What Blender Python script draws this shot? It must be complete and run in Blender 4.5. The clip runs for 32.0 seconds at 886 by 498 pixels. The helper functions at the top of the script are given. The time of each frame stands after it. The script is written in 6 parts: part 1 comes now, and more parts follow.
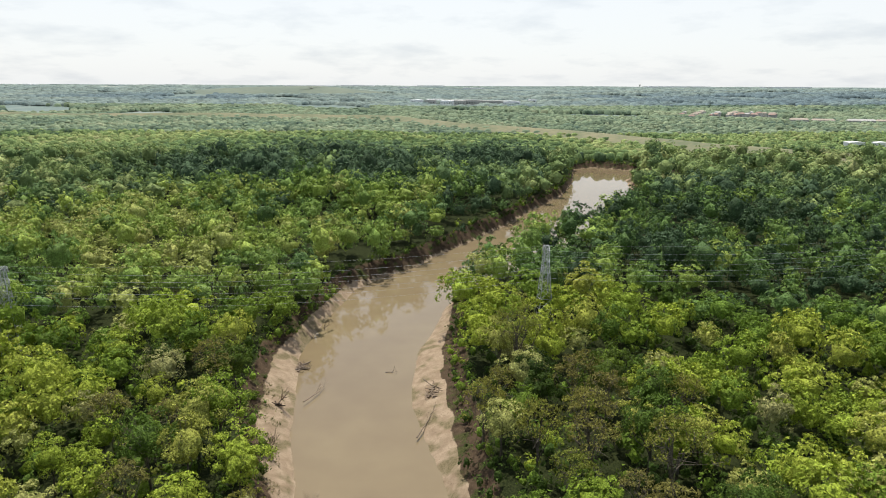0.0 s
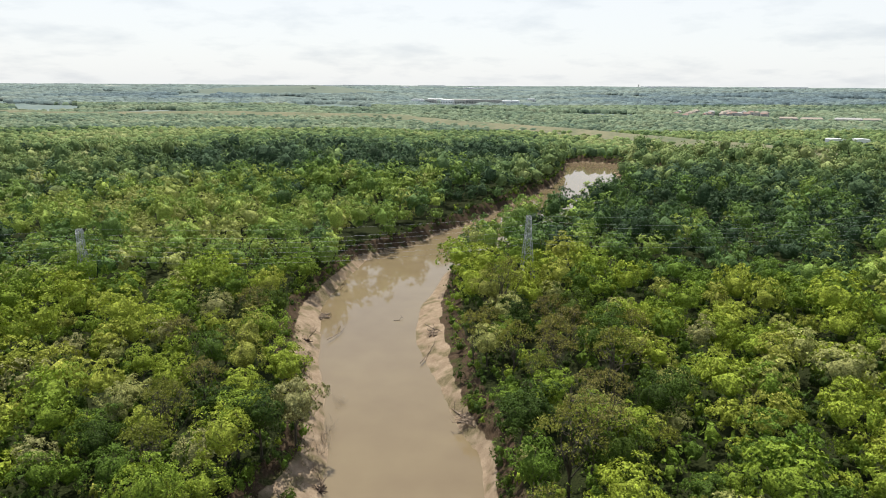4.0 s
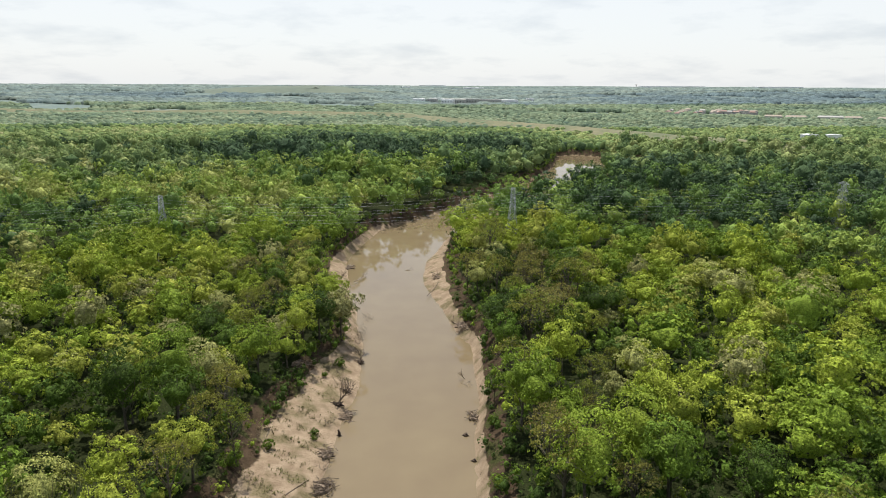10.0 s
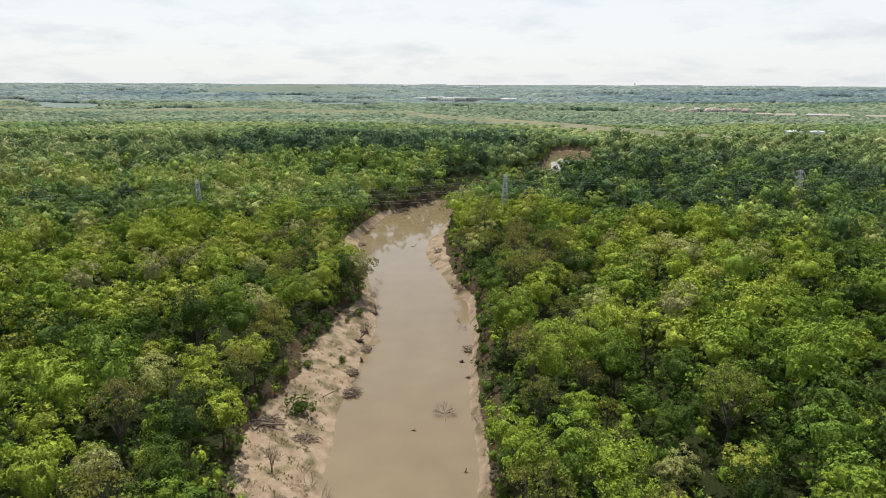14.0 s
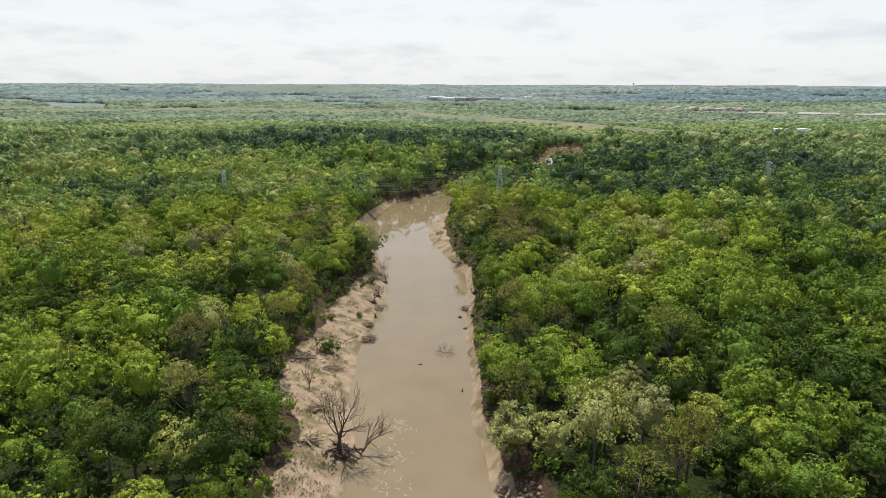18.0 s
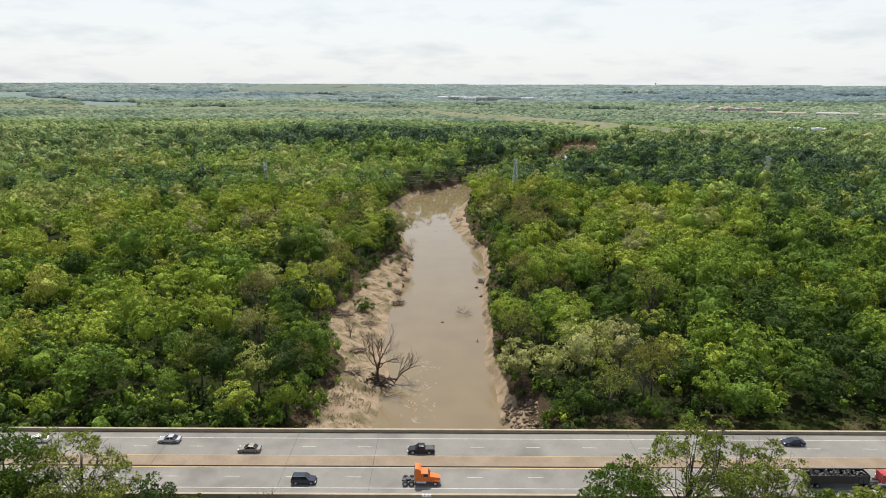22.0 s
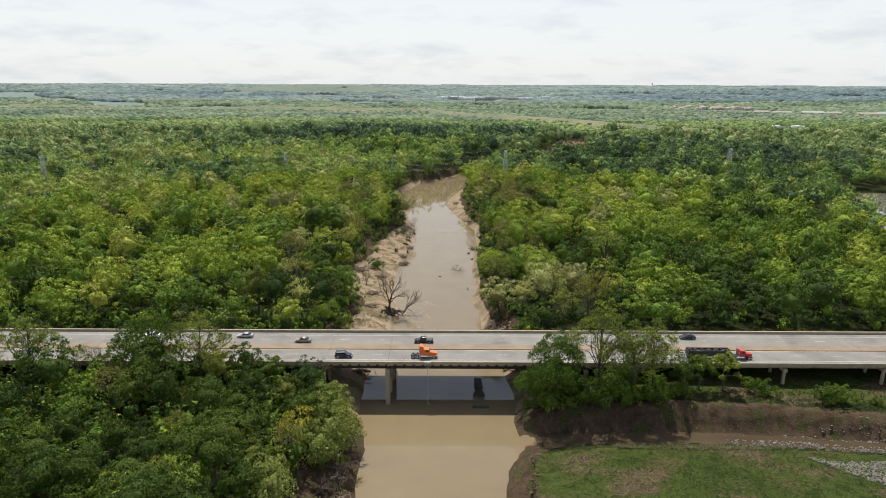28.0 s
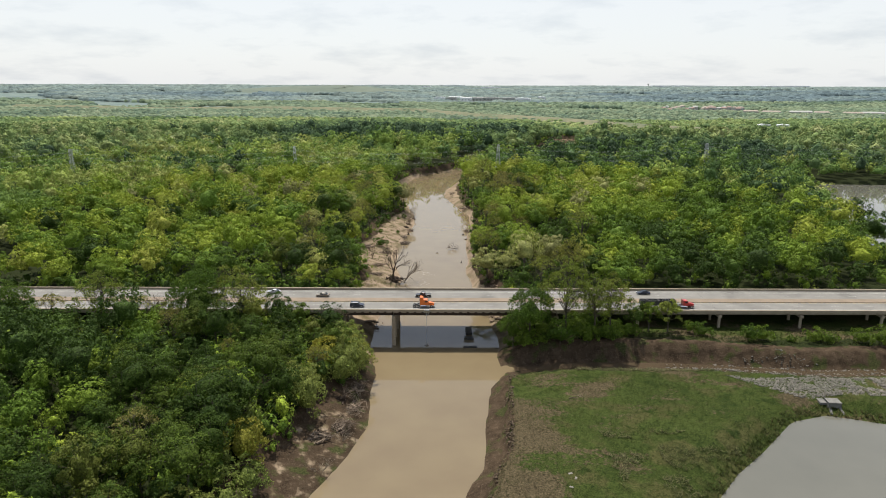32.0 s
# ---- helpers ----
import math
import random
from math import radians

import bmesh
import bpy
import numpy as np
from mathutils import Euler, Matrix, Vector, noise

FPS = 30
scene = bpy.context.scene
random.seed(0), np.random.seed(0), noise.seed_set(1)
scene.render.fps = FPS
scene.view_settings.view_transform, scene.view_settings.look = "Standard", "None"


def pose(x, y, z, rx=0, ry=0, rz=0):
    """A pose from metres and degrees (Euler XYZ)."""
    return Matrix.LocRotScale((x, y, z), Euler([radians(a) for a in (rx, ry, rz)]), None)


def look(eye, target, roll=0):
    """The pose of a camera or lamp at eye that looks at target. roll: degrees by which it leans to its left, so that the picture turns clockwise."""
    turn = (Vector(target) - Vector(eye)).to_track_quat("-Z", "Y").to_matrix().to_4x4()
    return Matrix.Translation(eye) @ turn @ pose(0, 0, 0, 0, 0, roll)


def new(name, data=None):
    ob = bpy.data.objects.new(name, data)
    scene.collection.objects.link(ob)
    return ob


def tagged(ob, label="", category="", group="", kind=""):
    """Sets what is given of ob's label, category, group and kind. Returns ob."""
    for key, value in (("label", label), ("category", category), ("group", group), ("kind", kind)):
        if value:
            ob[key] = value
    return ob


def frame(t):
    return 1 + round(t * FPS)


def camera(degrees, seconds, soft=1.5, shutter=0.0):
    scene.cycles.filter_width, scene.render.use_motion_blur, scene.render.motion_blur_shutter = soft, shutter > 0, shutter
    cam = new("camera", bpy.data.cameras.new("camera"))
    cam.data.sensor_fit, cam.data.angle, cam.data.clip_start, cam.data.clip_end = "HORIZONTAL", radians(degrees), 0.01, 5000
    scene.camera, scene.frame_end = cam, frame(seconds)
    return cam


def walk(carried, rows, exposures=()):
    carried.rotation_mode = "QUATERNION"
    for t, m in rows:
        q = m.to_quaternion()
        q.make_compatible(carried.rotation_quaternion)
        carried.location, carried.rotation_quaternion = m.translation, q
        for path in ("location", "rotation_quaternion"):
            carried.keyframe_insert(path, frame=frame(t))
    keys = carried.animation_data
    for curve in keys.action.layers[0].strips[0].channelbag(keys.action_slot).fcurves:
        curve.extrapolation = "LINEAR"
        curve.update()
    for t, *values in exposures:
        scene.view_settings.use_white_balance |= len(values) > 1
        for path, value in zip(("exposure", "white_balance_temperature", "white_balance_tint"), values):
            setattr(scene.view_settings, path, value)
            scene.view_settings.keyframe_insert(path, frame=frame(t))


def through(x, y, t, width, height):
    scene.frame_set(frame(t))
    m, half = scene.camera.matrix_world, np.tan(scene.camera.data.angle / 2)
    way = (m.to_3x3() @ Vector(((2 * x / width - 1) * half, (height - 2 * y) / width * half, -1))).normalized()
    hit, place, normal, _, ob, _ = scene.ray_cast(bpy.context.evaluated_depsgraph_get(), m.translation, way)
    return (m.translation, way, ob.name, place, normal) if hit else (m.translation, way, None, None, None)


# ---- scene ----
# ---- camera ----
cam = camera(69.0, 32.0, 1.0)
PATH = [
    (0, 26.55, 120.77, 89.40, 75.513, 0.251, -1.933),
    (1, 26.72, 110.53, 88.92, 75.510, 0.275, -1.910),
    (2, 26.60, 99.93, 88.50, 75.507, 0.299, -1.888),
    (3, 26.21, 88.89, 88.16, 75.513, 0.316, -1.892),
    (3.5, 25.96, 83.25, 88.03, 75.518, 0.324, -1.902),
    (4.5, 25.46, 71.97, 87.81, 75.527, 0.340, -1.913),
    (5.5, 24.99, 60.81, 87.65, 75.549, 0.363, -1.946),
    (6, 24.76, 55.26, 87.55, 75.538, 0.365, -1.926),
    (7, 24.35, 44.18, 87.48, 75.522, 0.360, -1.899),
    (8, 23.96, 33.17, 87.45, 75.510, 0.350, -1.877),
    (9, 23.58, 21.90, 87.38, 75.523, 0.320, -1.865),
    (10, 23.17, 10.64, 87.25, 75.527, 0.291, -1.849),
    (11, 22.75, -0.68, 87.10, 75.526, 0.268, -1.841),
    (12, 22.36, -11.97, 87.07, 75.513, 0.255, -1.836),
    (13, 21.98, -23.24, 87.20, 75.484, 0.261, -1.818),
    (14, 21.62, -34.50, 87.37, 75.448, 0.267, -1.819),
    (15, 21.29, -45.55, 87.47, 75.444, 0.257, -1.813),
    (16, 20.99, -56.31, 87.37, 75.451, 0.243, -1.794),
    (17, 20.63, -66.11, 87.21, 75.457, 0.225, -1.780),
    (18, 20.18, -75.02, 87.16, 75.444, 0.205, -1.772),
    (19, 19.73, -84.28, 87.24, 75.422, 0.201, -1.754),
    (19.5, 19.54, -89.17, 87.29, 75.419, 0.207, -1.609),
    (20, 19.40, -94.13, 87.35, 75.422, 0.212, -1.167),
    (20.5, 19.33, -99.10, 87.41, 75.426, 0.216, -0.524),
    (21, 19.32, -104.02, 87.49, 75.424, 0.218, -0.052),
    (21.5, 19.38, -108.91, 87.59, 75.416, 0.221, 0.067),
    (22, 19.48, -113.76, 87.70, 75.406, 0.222, 0.082),
    (23, 19.73, -123.49, 87.92, 75.394, 0.224, 0.104),
    (24, 19.95, -133.48, 88.07, 75.388, 0.233, 0.104),
    (25, 20.14, -143.67, 88.10, 75.383, 0.234, 0.100),
    (26, 20.39, -153.79, 88.01, 75.400, 0.223, 0.087),
    (27, 20.65, -163.90, 87.81, 75.423, 0.212, 0.076),
    (28, 20.72, -173.97, 87.66, 75.444, 0.207, 0.061),
    (29, 20.67, -184.05, 87.56, 75.428, 0.278, -0.004),
    (30, 20.63, -194.44, 87.43, 75.426, 0.320, -0.061),
    (31, 20.89, -204.86, 87.16, 75.460, 0.286, -0.094),
    (32, 21.53, -214.89, 86.65, 75.509, 0.198, -0.101),
]
walk(cam, [(t, pose(0, 0, 0) @ Matrix.Translation((x, y, z)) @ pose(0, 0, 0, 0, 0, rz) @ pose(0, 0, 0, rx) @ pose(0, 0, 0, 0, 0, roll)) for t, x, y, z, rx, roll, rz in PATH], exposures=[(0.0, 0.36), (3.0, 0.36), (9.0, 0.33), (21.0, 0.31), (25.0, 0.30), (28.0, 0.28), (32.0, 0.29)])

# ---- sky, sun, exposure ----
SUN_EL, SUN_ROT = radians(65), radians(-10)
sky_world = bpy.data.worlds.new("sky")
scene.world = sky_world
sky_world.use_nodes = True
wt = sky_world.node_tree
wt.nodes.clear()


def wnode(kind, **inputs):
    n = wt.nodes.new(kind)
    for k, v in inputs.items():
        n.inputs[k].default_value = v
    return n


w_out = wnode("ShaderNodeOutputWorld")
w_bg = wnode("ShaderNodeBackground", Strength=0.13)
w_sky = wnode("ShaderNodeTexSky")
w_sky.sky_type = "NISHITA"
w_sky.sun_disc = False
w_sky.sun_elevation, w_sky.sun_rotation = SUN_EL, SUN_ROT
w_sky.air_density, w_sky.dust_density, w_sky.ozone_density = 1.0, 1.2, 1.5
# a thin veil of cloud, whiter low down, with a few grey undersides
w_co = wnode("ShaderNodeTexCoord")
w_sep = wnode("ShaderNodeSeparateXYZ")
wt.links.new(w_co.outputs["Generated"], w_sep.inputs[0])
w_lift = wnode("ShaderNodeMath")
w_lift.operation = "ADD"
w_lift.inputs[1].default_value = 0.22
wt.links.new(w_sep.outputs["Z"], w_lift.inputs[0])
w_div = wnode("ShaderNodeVectorMath")
w_div.operation = "DIVIDE"
w_cmb = wnode("ShaderNodeCombineXYZ")
for k in "XYZ":
    wt.links.new(w_lift.outputs[0], w_cmb.inputs[k])
wt.links.new(w_co.outputs["Generated"], w_div.inputs[0])
wt.links.new(w_cmb.outputs[0], w_div.inputs[1])
w_n = wnode("ShaderNodeTexNoise", Scale=2.6, Detail=6.0, Roughness=0.56)
wt.links.new(w_div.outputs[0], w_n.inputs["Vector"])
w_ramp = wnode("ShaderNodeValToRGB")
w_ramp.color_ramp.elements[0].position, w_ramp.color_ramp.elements[1].position = 0.49, 0.72
w_ramp.color_ramp.elements[0].color = (0.93, 0.955, 0.97, 1)
w_ramp.color_ramp.elements[1].color = (0.765, 0.805, 0.85, 1)
wt.links.new(w_n.outputs["Fac"], w_ramp.inputs[0])
w_gain = wnode("ShaderNodeVectorMath")
w_gain.operation = "SCALE"
w_gain.inputs["Scale"].default_value = 6.05
wt.links.new(w_ramp.outputs[0], w_gain.inputs[0])
w_mix = wnode("ShaderNodeMix")
w_mix.data_type = "RGBA"
wt.links.new(w_sky.outputs[0], w_mix.inputs[6])
wt.links.new(w_gain.outputs[0], w_mix.inputs[7])
w_veil = wnode("ShaderNodeMapRange")
for k, v in enumerate((0.13, 0.42, 0.86, 0.36)):
    w_veil.inputs[k + 1].default_value = v
wt.links.new(w_sep.outputs["Z"], w_veil.inputs[0])
wt.links.new(w_veil.outputs[0], w_mix.inputs[0])
wt.links.new(w_mix.outputs[2], w_bg.inputs[0])
wt.links.new(w_bg.outputs[0], w_out.inputs[0])

sun_data = bpy.data.lights.new("sun", "SUN")
sun_data.energy, sun_data.angle, sun_data.color = 5.0, radians(0.6), (1.0, 0.955, 0.88)
sun = new("sun", sun_data)
SUN_DIR = Vector((math.sin(SUN_ROT) * math.cos(SUN_EL), math.cos(SUN_ROT) * math.cos(SUN_EL), math.sin(SUN_EL)))
sun.matrix_basis = look(SUN_DIR * 400, (0, 0, 0))


# ---- materials ----
def material(name, low, high, scale=1.0, fine=12.0, rough=0.8, bump=0.0, metal=0.0, spread=(0.35, 0.65), detail=6.0, specular=0.3, vary=0.0, third=None, third_scale=0.1, third_at=(0.5, 0.62)):
    """A surface whose colour wanders between two tones at a coarse and a fine scale (in 1/m), with a fine relief."""
    m = bpy.data.materials.new(name)
    m.use_nodes = True
    t = m.node_tree
    b = t.nodes["Principled BSDF"]
    b.inputs["Roughness"].default_value, b.inputs["Metallic"].default_value = rough, metal
    b.inputs["Specular IOR Level"].default_value = specular
    geo = t.nodes.new("ShaderNodeNewGeometry")

    def noise_at(s, d=detail):
        n = t.nodes.new("ShaderNodeTexNoise")
        n.inputs["Scale"].default_value, n.inputs["Detail"].default_value = s, d
        t.links.new(geo.outputs["Position"], n.inputs["Vector"])
        return n

    a, f = noise_at(scale), noise_at(fine, 3.0)
    mean = t.nodes.new("ShaderNodeMath")
    mean.operation = "MULTIPLY_ADD"
    mean.inputs[1].default_value = 0.45
    half = t.nodes.new("ShaderNodeMath")
    half.operation = "MULTIPLY"
    half.inputs[1].default_value = 0.55
    t.links.new(a.outputs["Fac"], half.inputs[0])
    t.links.new(f.outputs["Fac"], mean.inputs[0])
    t.links.new(half.outputs[0], mean.inputs[2])
    r = t.nodes.new("ShaderNodeValToRGB")
    r.color_ramp.elements[0].position, r.color_ramp.elements[1].position = spread
    r.color_ramp.elements[0].color, r.color_ramp.elements[1].color = (*low, 1), (*high, 1)
    t.links.new(mean.outputs[0], r.inputs[0])
    colour = r.outputs[0]
    if third:
        c = noise_at(third_scale, 5.0)
        r3 = t.nodes.new("ShaderNodeMapRange")
        r3.inputs[1].default_value, r3.inputs[2].default_value = third_at
        t.links.new(c.outputs["Fac"], r3.inputs[0])
        mx = t.nodes.new("ShaderNodeMix")
        mx.data_type = "RGBA"
        mx.inputs[7].default_value = (*third, 1)
        t.links.new(r3.outputs[0], mx.inputs[0])
        t.links.new(colour, mx.inputs[6])
        colour = mx.outputs[2]
    if vary:
        info = t.nodes.new("ShaderNodeObjectInfo")
        mr = t.nodes.new("ShaderNodeMapRange")
        mr.inputs[3].default_value, mr.inputs[4].default_value = 1 - vary, 1 + vary
        t.links.new(info.outputs["Random"], mr.inputs[0])
        hs = t.nodes.new("ShaderNodeHueSaturation")
        t.links.new(mr.outputs[0], hs.inputs["Value"])
        t.links.new(colour, hs.inputs["Color"])
        colour = hs.outputs[0]
    t.links.new(colour, b.inputs["Base Color"])
    if bump:
        bp = t.nodes.new("ShaderNodeBump")
        bp.inputs["Strength"].default_value, bp.inputs["Distance"].default_value = 0.8, bump
        t.links.new(f.outputs["Fac"], bp.inputs["Height"])
        t.links.new(bp.outputs[0], b.inputs["Normal"])
    return m


def leaf_material(name, tones, through=0.35, tone_from="object", rough=0.7, gap=0.42, gap_scale=3.0, speckle=0.55):
    """Foliage: one of several greens for each tree, a little different for each leaf, with light shining through."""
    m = bpy.data.materials.new(name)
    m.use_nodes = True
    t = m.node_tree
    t.nodes.clear()
    out = t.nodes.new("ShaderNodeOutputMaterial")
    r = t.nodes.new("ShaderNodeValToRGB")
    r.color_ramp.interpolation = "LINEAR"
    while len(r.color_ramp.elements) < len(tones):
        r.color_ramp.elements.new(0.5)
    for e, (at, c) in zip(r.color_ramp.elements, tones):
        e.position, e.color = at, (*c, 1)
    if tone_from == "object":
        src = t.nodes.new("ShaderNodeObjectInfo").outputs["Random"]
    else:
        at = t.nodes.new("ShaderNodeAttribute")
        at.attribute_name = "tone"
        src = at.outputs["Fac"]
    t.links.new(src, r.inputs[0])
    geo = t.nodes.new("ShaderNodeNewGeometry")
    hs = t.nodes.new("ShaderNodeHueSaturation")
    mr = t.nodes.new("ShaderNodeMapRange")
    mr.inputs[3].default_value, mr.inputs[4].default_value = 0.72, 1.3
    t.links.new(geo.outputs["Random Per Island"], mr.inputs[0])
    t.links.new(r.outputs[0], hs.inputs["Color"])
    d = t.nodes.new("ShaderNodeBsdfPrincipled")
    d.inputs["Roughness"].default_value, d.inputs["Specular IOR Level"].default_value = rough, 0.12
    fine = t.nodes.new("ShaderNodeTexNoise")
    fine.inputs["Scale"].default_value, fine.inputs["Detail"].default_value, fine.inputs["Roughness"].default_value = 1.9, 4.0, 0.7
    t.links.new(geo.outputs["Position"], fine.inputs["Vector"])
    bp = t.nodes.new("ShaderNodeBump")
    bp.inputs["Strength"].default_value, bp.inputs["Distance"].default_value = 1.0, 0.35
    t.links.new(fine.outputs["Fac"], bp.inputs["Height"])
    t.links.new(bp.outputs[0], d.inputs["Normal"])
    # noise flecks: leaf variety plus imitated shade between the leaves
    fleck = t.nodes.new("ShaderNodeMapRange")
    fleck.inputs[1].default_value, fleck.inputs[2].default_value, fleck.inputs[3].default_value, fleck.inputs[4].default_value = 0.32, 0.68, 1 - speckle, 1 + speckle
    t.links.new(fine.outputs["Fac"], fleck.inputs[0])
    both = t.nodes.new("ShaderNodeMath")
    both.operation = "MULTIPLY"
    t.links.new(fleck.outputs[0], both.inputs[0])
    t.links.new(mr.outputs[0], both.inputs[1])
    t.links.new(both.outputs[0], hs.inputs["Value"])
    tr = t.nodes.new("ShaderNodeBsdfTranslucent")
    mix = t.nodes.new("ShaderNodeMixShader")
    mix.inputs[0].default_value = through
    t.links.new(hs.outputs[0], d.inputs["Base Color"])
    t.links.new(hs.outputs[0], tr.inputs["Color"])
    t.links.new(d.outputs[0], mix.inputs[1])
    t.links.new(tr.outputs[0], mix.inputs[2])
    # gaps between the leaves
    lace = t.nodes.new("ShaderNodeTexNoise")
    lace.inputs["Scale"].default_value, lace.inputs["Detail"].default_value, lace.inputs["Roughness"].default_value = gap_scale, 2.5, 0.6
    t.links.new(geo.outputs["Position"], lace.inputs["Vector"])
    cut = t.nodes.new("ShaderNodeMath")
    cut.operation = "GREATER_THAN"
    cut.inputs[1].default_value = gap
    t.links.new(lace.outputs["Fac"], cut.inputs[0])
    clear = t.nodes.new("ShaderNodeBsdfTransparent")
    leafy = t.nodes.new("ShaderNodeMixShader")
    t.links.new(cut.outputs[0], leafy.inputs[0])
    t.links.new(clear.outputs[0], leafy.inputs[1])
    t.links.new(mix.outputs[0], leafy.inputs[2])
    t.links.new(leafy.outputs[0] if gap else mix.outputs[0], out.inputs[0])
    return m


def paint(name, colour, rough=0.35, metal=0.0, coat=0.0):
    return material(name, tuple(c * 0.86 for c in colour), colour, 0.8, 9.0, rough, 0.0, metal, specular=0.5)


M_BARK = material("bark", (0.05, 0.042, 0.030), (0.125, 0.108, 0.078), 1.5, 14.0, 0.9, 0.03, vary=0.3)
M_DEAD = material("weathered_wood", (0.085, 0.062, 0.043), (0.25, 0.19, 0.135), 1.2, 10.0, 0.85, 0.03, vary=0.35)
M_CONC = material("bridge_concrete", (0.25, 0.205, 0.145), (0.36, 0.30, 0.22), 0.35, 4.0, 0.85, 0.02)
M_DECK = material("deck_concrete", (0.150, 0.143, 0.127), (0.205, 0.194, 0.170), 0.16, 5.0, 0.85, 0.01, third=(0.118, 0.111, 0.099), third_scale=0.09, third_at=(0.5, 0.7))
M_MEDIAN = material("median_concrete", (0.165, 0.125, 0.086), (0.24, 0.185, 0.132), 0.25, 4.0, 0.9, 0.01)
M_GIRDER = material("dark_brown_steel", (0.030, 0.020, 0.014), (0.065, 0.043, 0.030), 0.6, 6.0, 0.8, 0.01)
M_DARKGAP = material("joint_sealant", (0.02, 0.018, 0.016), (0.05, 0.045, 0.04), 1.0, 8.0, 0.9)
M_LINE = material("road_marking", (0.34, 0.33, 0.30), (0.52, 0.50, 0.46), 0.6, 7.0, 0.7)
M_YELLOW = material("yellow_marking", (0.40, 0.28, 0.10), (0.60, 0.44, 0.16), 0.6, 7.0, 0.7)
M_STEEL = material("galvanised_steel", (0.28, 0.29, 0.295), (0.45, 0.46, 0.46), 1.5, 8.0, 0.55, 0.0, 0.15)
M_WIRE = material("aluminium_wire", (0.35, 0.36, 0.37), (0.50, 0.51, 0.52), 0.3, 2.0, 0.5, 0.0, 0.5)
M_LEVEE = material("dry_grass_strip", (0.085, 0.105, 0.052), (0.175, 0.160, 0.090), 0.012, 0.12, 0.95)


def water_material(name, low, high, ripple, wave_scale):
    m = material(name, low, high, 0.018, 0.09, 0.03, 0.0, specular=0.5, spread=(0.3, 0.7))
    t = m.node_tree
    b = t.nodes["Principled BSDF"]
    b.inputs["IOR"].default_value = 1.333
    geo = t.nodes.new("ShaderNodeNewGeometry")
    n = t.nodes.new("ShaderNodeTexNoise")
    n.inputs["Scale"].default_value, n.inputs["Detail"].default_value = wave_scale, 3.0
    t.links.new(geo.outputs["Position"], n.inputs["Vector"])
    bp = t.nodes.new("ShaderNodeBump")
    bp.inputs["Strength"].default_value, bp.inputs["Distance"].default_value = 1.0, ripple
    t.links.new(n.outputs["Fac"], bp.inputs["Height"])
    t.links.new(bp.outputs[0], b.inputs["Normal"])
    return m


M_WATER = water_material("muddy_river_water", (0.146, 0.109, 0.064), (0.186, 0.145, 0.083), 0.0035, 0.9)
M_CREEK = water_material("brown_creek_water", (0.050, 0.036, 0.022), (0.075, 0.055, 0.034), 0.02, 3.0)
M_POND = water_material("pond_water", (0.108, 0.104, 0.084), (0.132, 0.127, 0.102), 0.004, 1.2)

TONES = [(0.0, (0.042, 0.074, 0.012)), (0.2, (0.108, 0.178, 0.022)), (0.42, (0.194, 0.270, 0.029)), (0.6, (0.268, 0.326, 0.036)), (0.76, (0.292, 0.310, 0.052)), (0.9, (0.325, 0.338, 0.105)), (1.0, (0.272, 0.268, 0.104))]
M_LEAF = leaf_material("broad_leaves", TONES, 0.16)
# darkened leaf greens that imitate trees under cloud shade
M_LEAF_CLOUDED = leaf_material("cloud_shaded_leaves", [(0.0, (0.026, 0.050, 0.007)), (0.5, (0.050, 0.085, 0.011)), (0.85, (0.080, 0.118, 0.014)), (1.0, (0.115, 0.130, 0.024))], 0.2)
M_LEAF_RICH = leaf_material("rich_green_leaves", [(0.0, (0.058, 0.104, 0.012)), (1.0, (0.110, 0.162, 0.018))], 0.3)
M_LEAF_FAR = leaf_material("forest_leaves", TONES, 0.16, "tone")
# distance haze painted into the leaf greens: bluer and paler with range
M_LEAF_HAZE1 = leaf_material("haze_tinted_canopy_leaves", [(at, (r * 0.96, g, b * 1.35 + 0.014)) for at, (r, g, b) in TONES[:5]] + [(1.0, (0.315, 0.330, 0.095))], 0.16, "tone")
M_LEAF_HAZE2 = leaf_material("haze_tinted_outlying_leaves", [(0.0, (0.050, 0.085, 0.042)), (0.2, (0.094, 0.148, 0.054)), (0.5, (0.168, 0.228, 0.078)), (0.75, (0.235, 0.275, 0.100)), (1.0, (0.270, 0.275, 0.128))], 0.15, "tone", 0.9, 0.40, 1.2)
# hazier still: blue-grey distance put into the far leaf colours
M_LEAF_HAZE3 = leaf_material("hazy_distant_leaves", [(0.0, (0.070, 0.108, 0.078)), (0.25, (0.114, 0.160, 0.100)), (0.6, (0.174, 0.220, 0.130)), (1.0, (0.240, 0.260, 0.158))], 0.1, "tone", 0.9, 0.0, 0.4, 0.2)
M_LEAF_HAZE4 = leaf_material("hazy_remote_leaves", [(0.0, (0.115, 0.158, 0.165)), (0.3, (0.148, 0.194, 0.180)), (0.7, (0.195, 0.238, 0.200)), (1.0, (0.255, 0.280, 0.225))], 0.1, "tone", 0.9, 0.0, 0.4, 0.2)
M_WILLOW = leaf_material("willow_leaves", [(0.0, (0.150, 0.195, 0.042)), (0.6, (0.200, 0.230, 0.055)), (0.85, (0.245, 0.250, 0.045)), (1.0, (0.30, 0.26, 0.024))], 0.3)
M_SPARSE = leaf_material("thin_leaves", [(0.0, (0.112, 0.160, 0.020)), (1.0, (0.180, 0.210, 0.036))], 0.35, "object", 0.7, 0.47, 2.6)
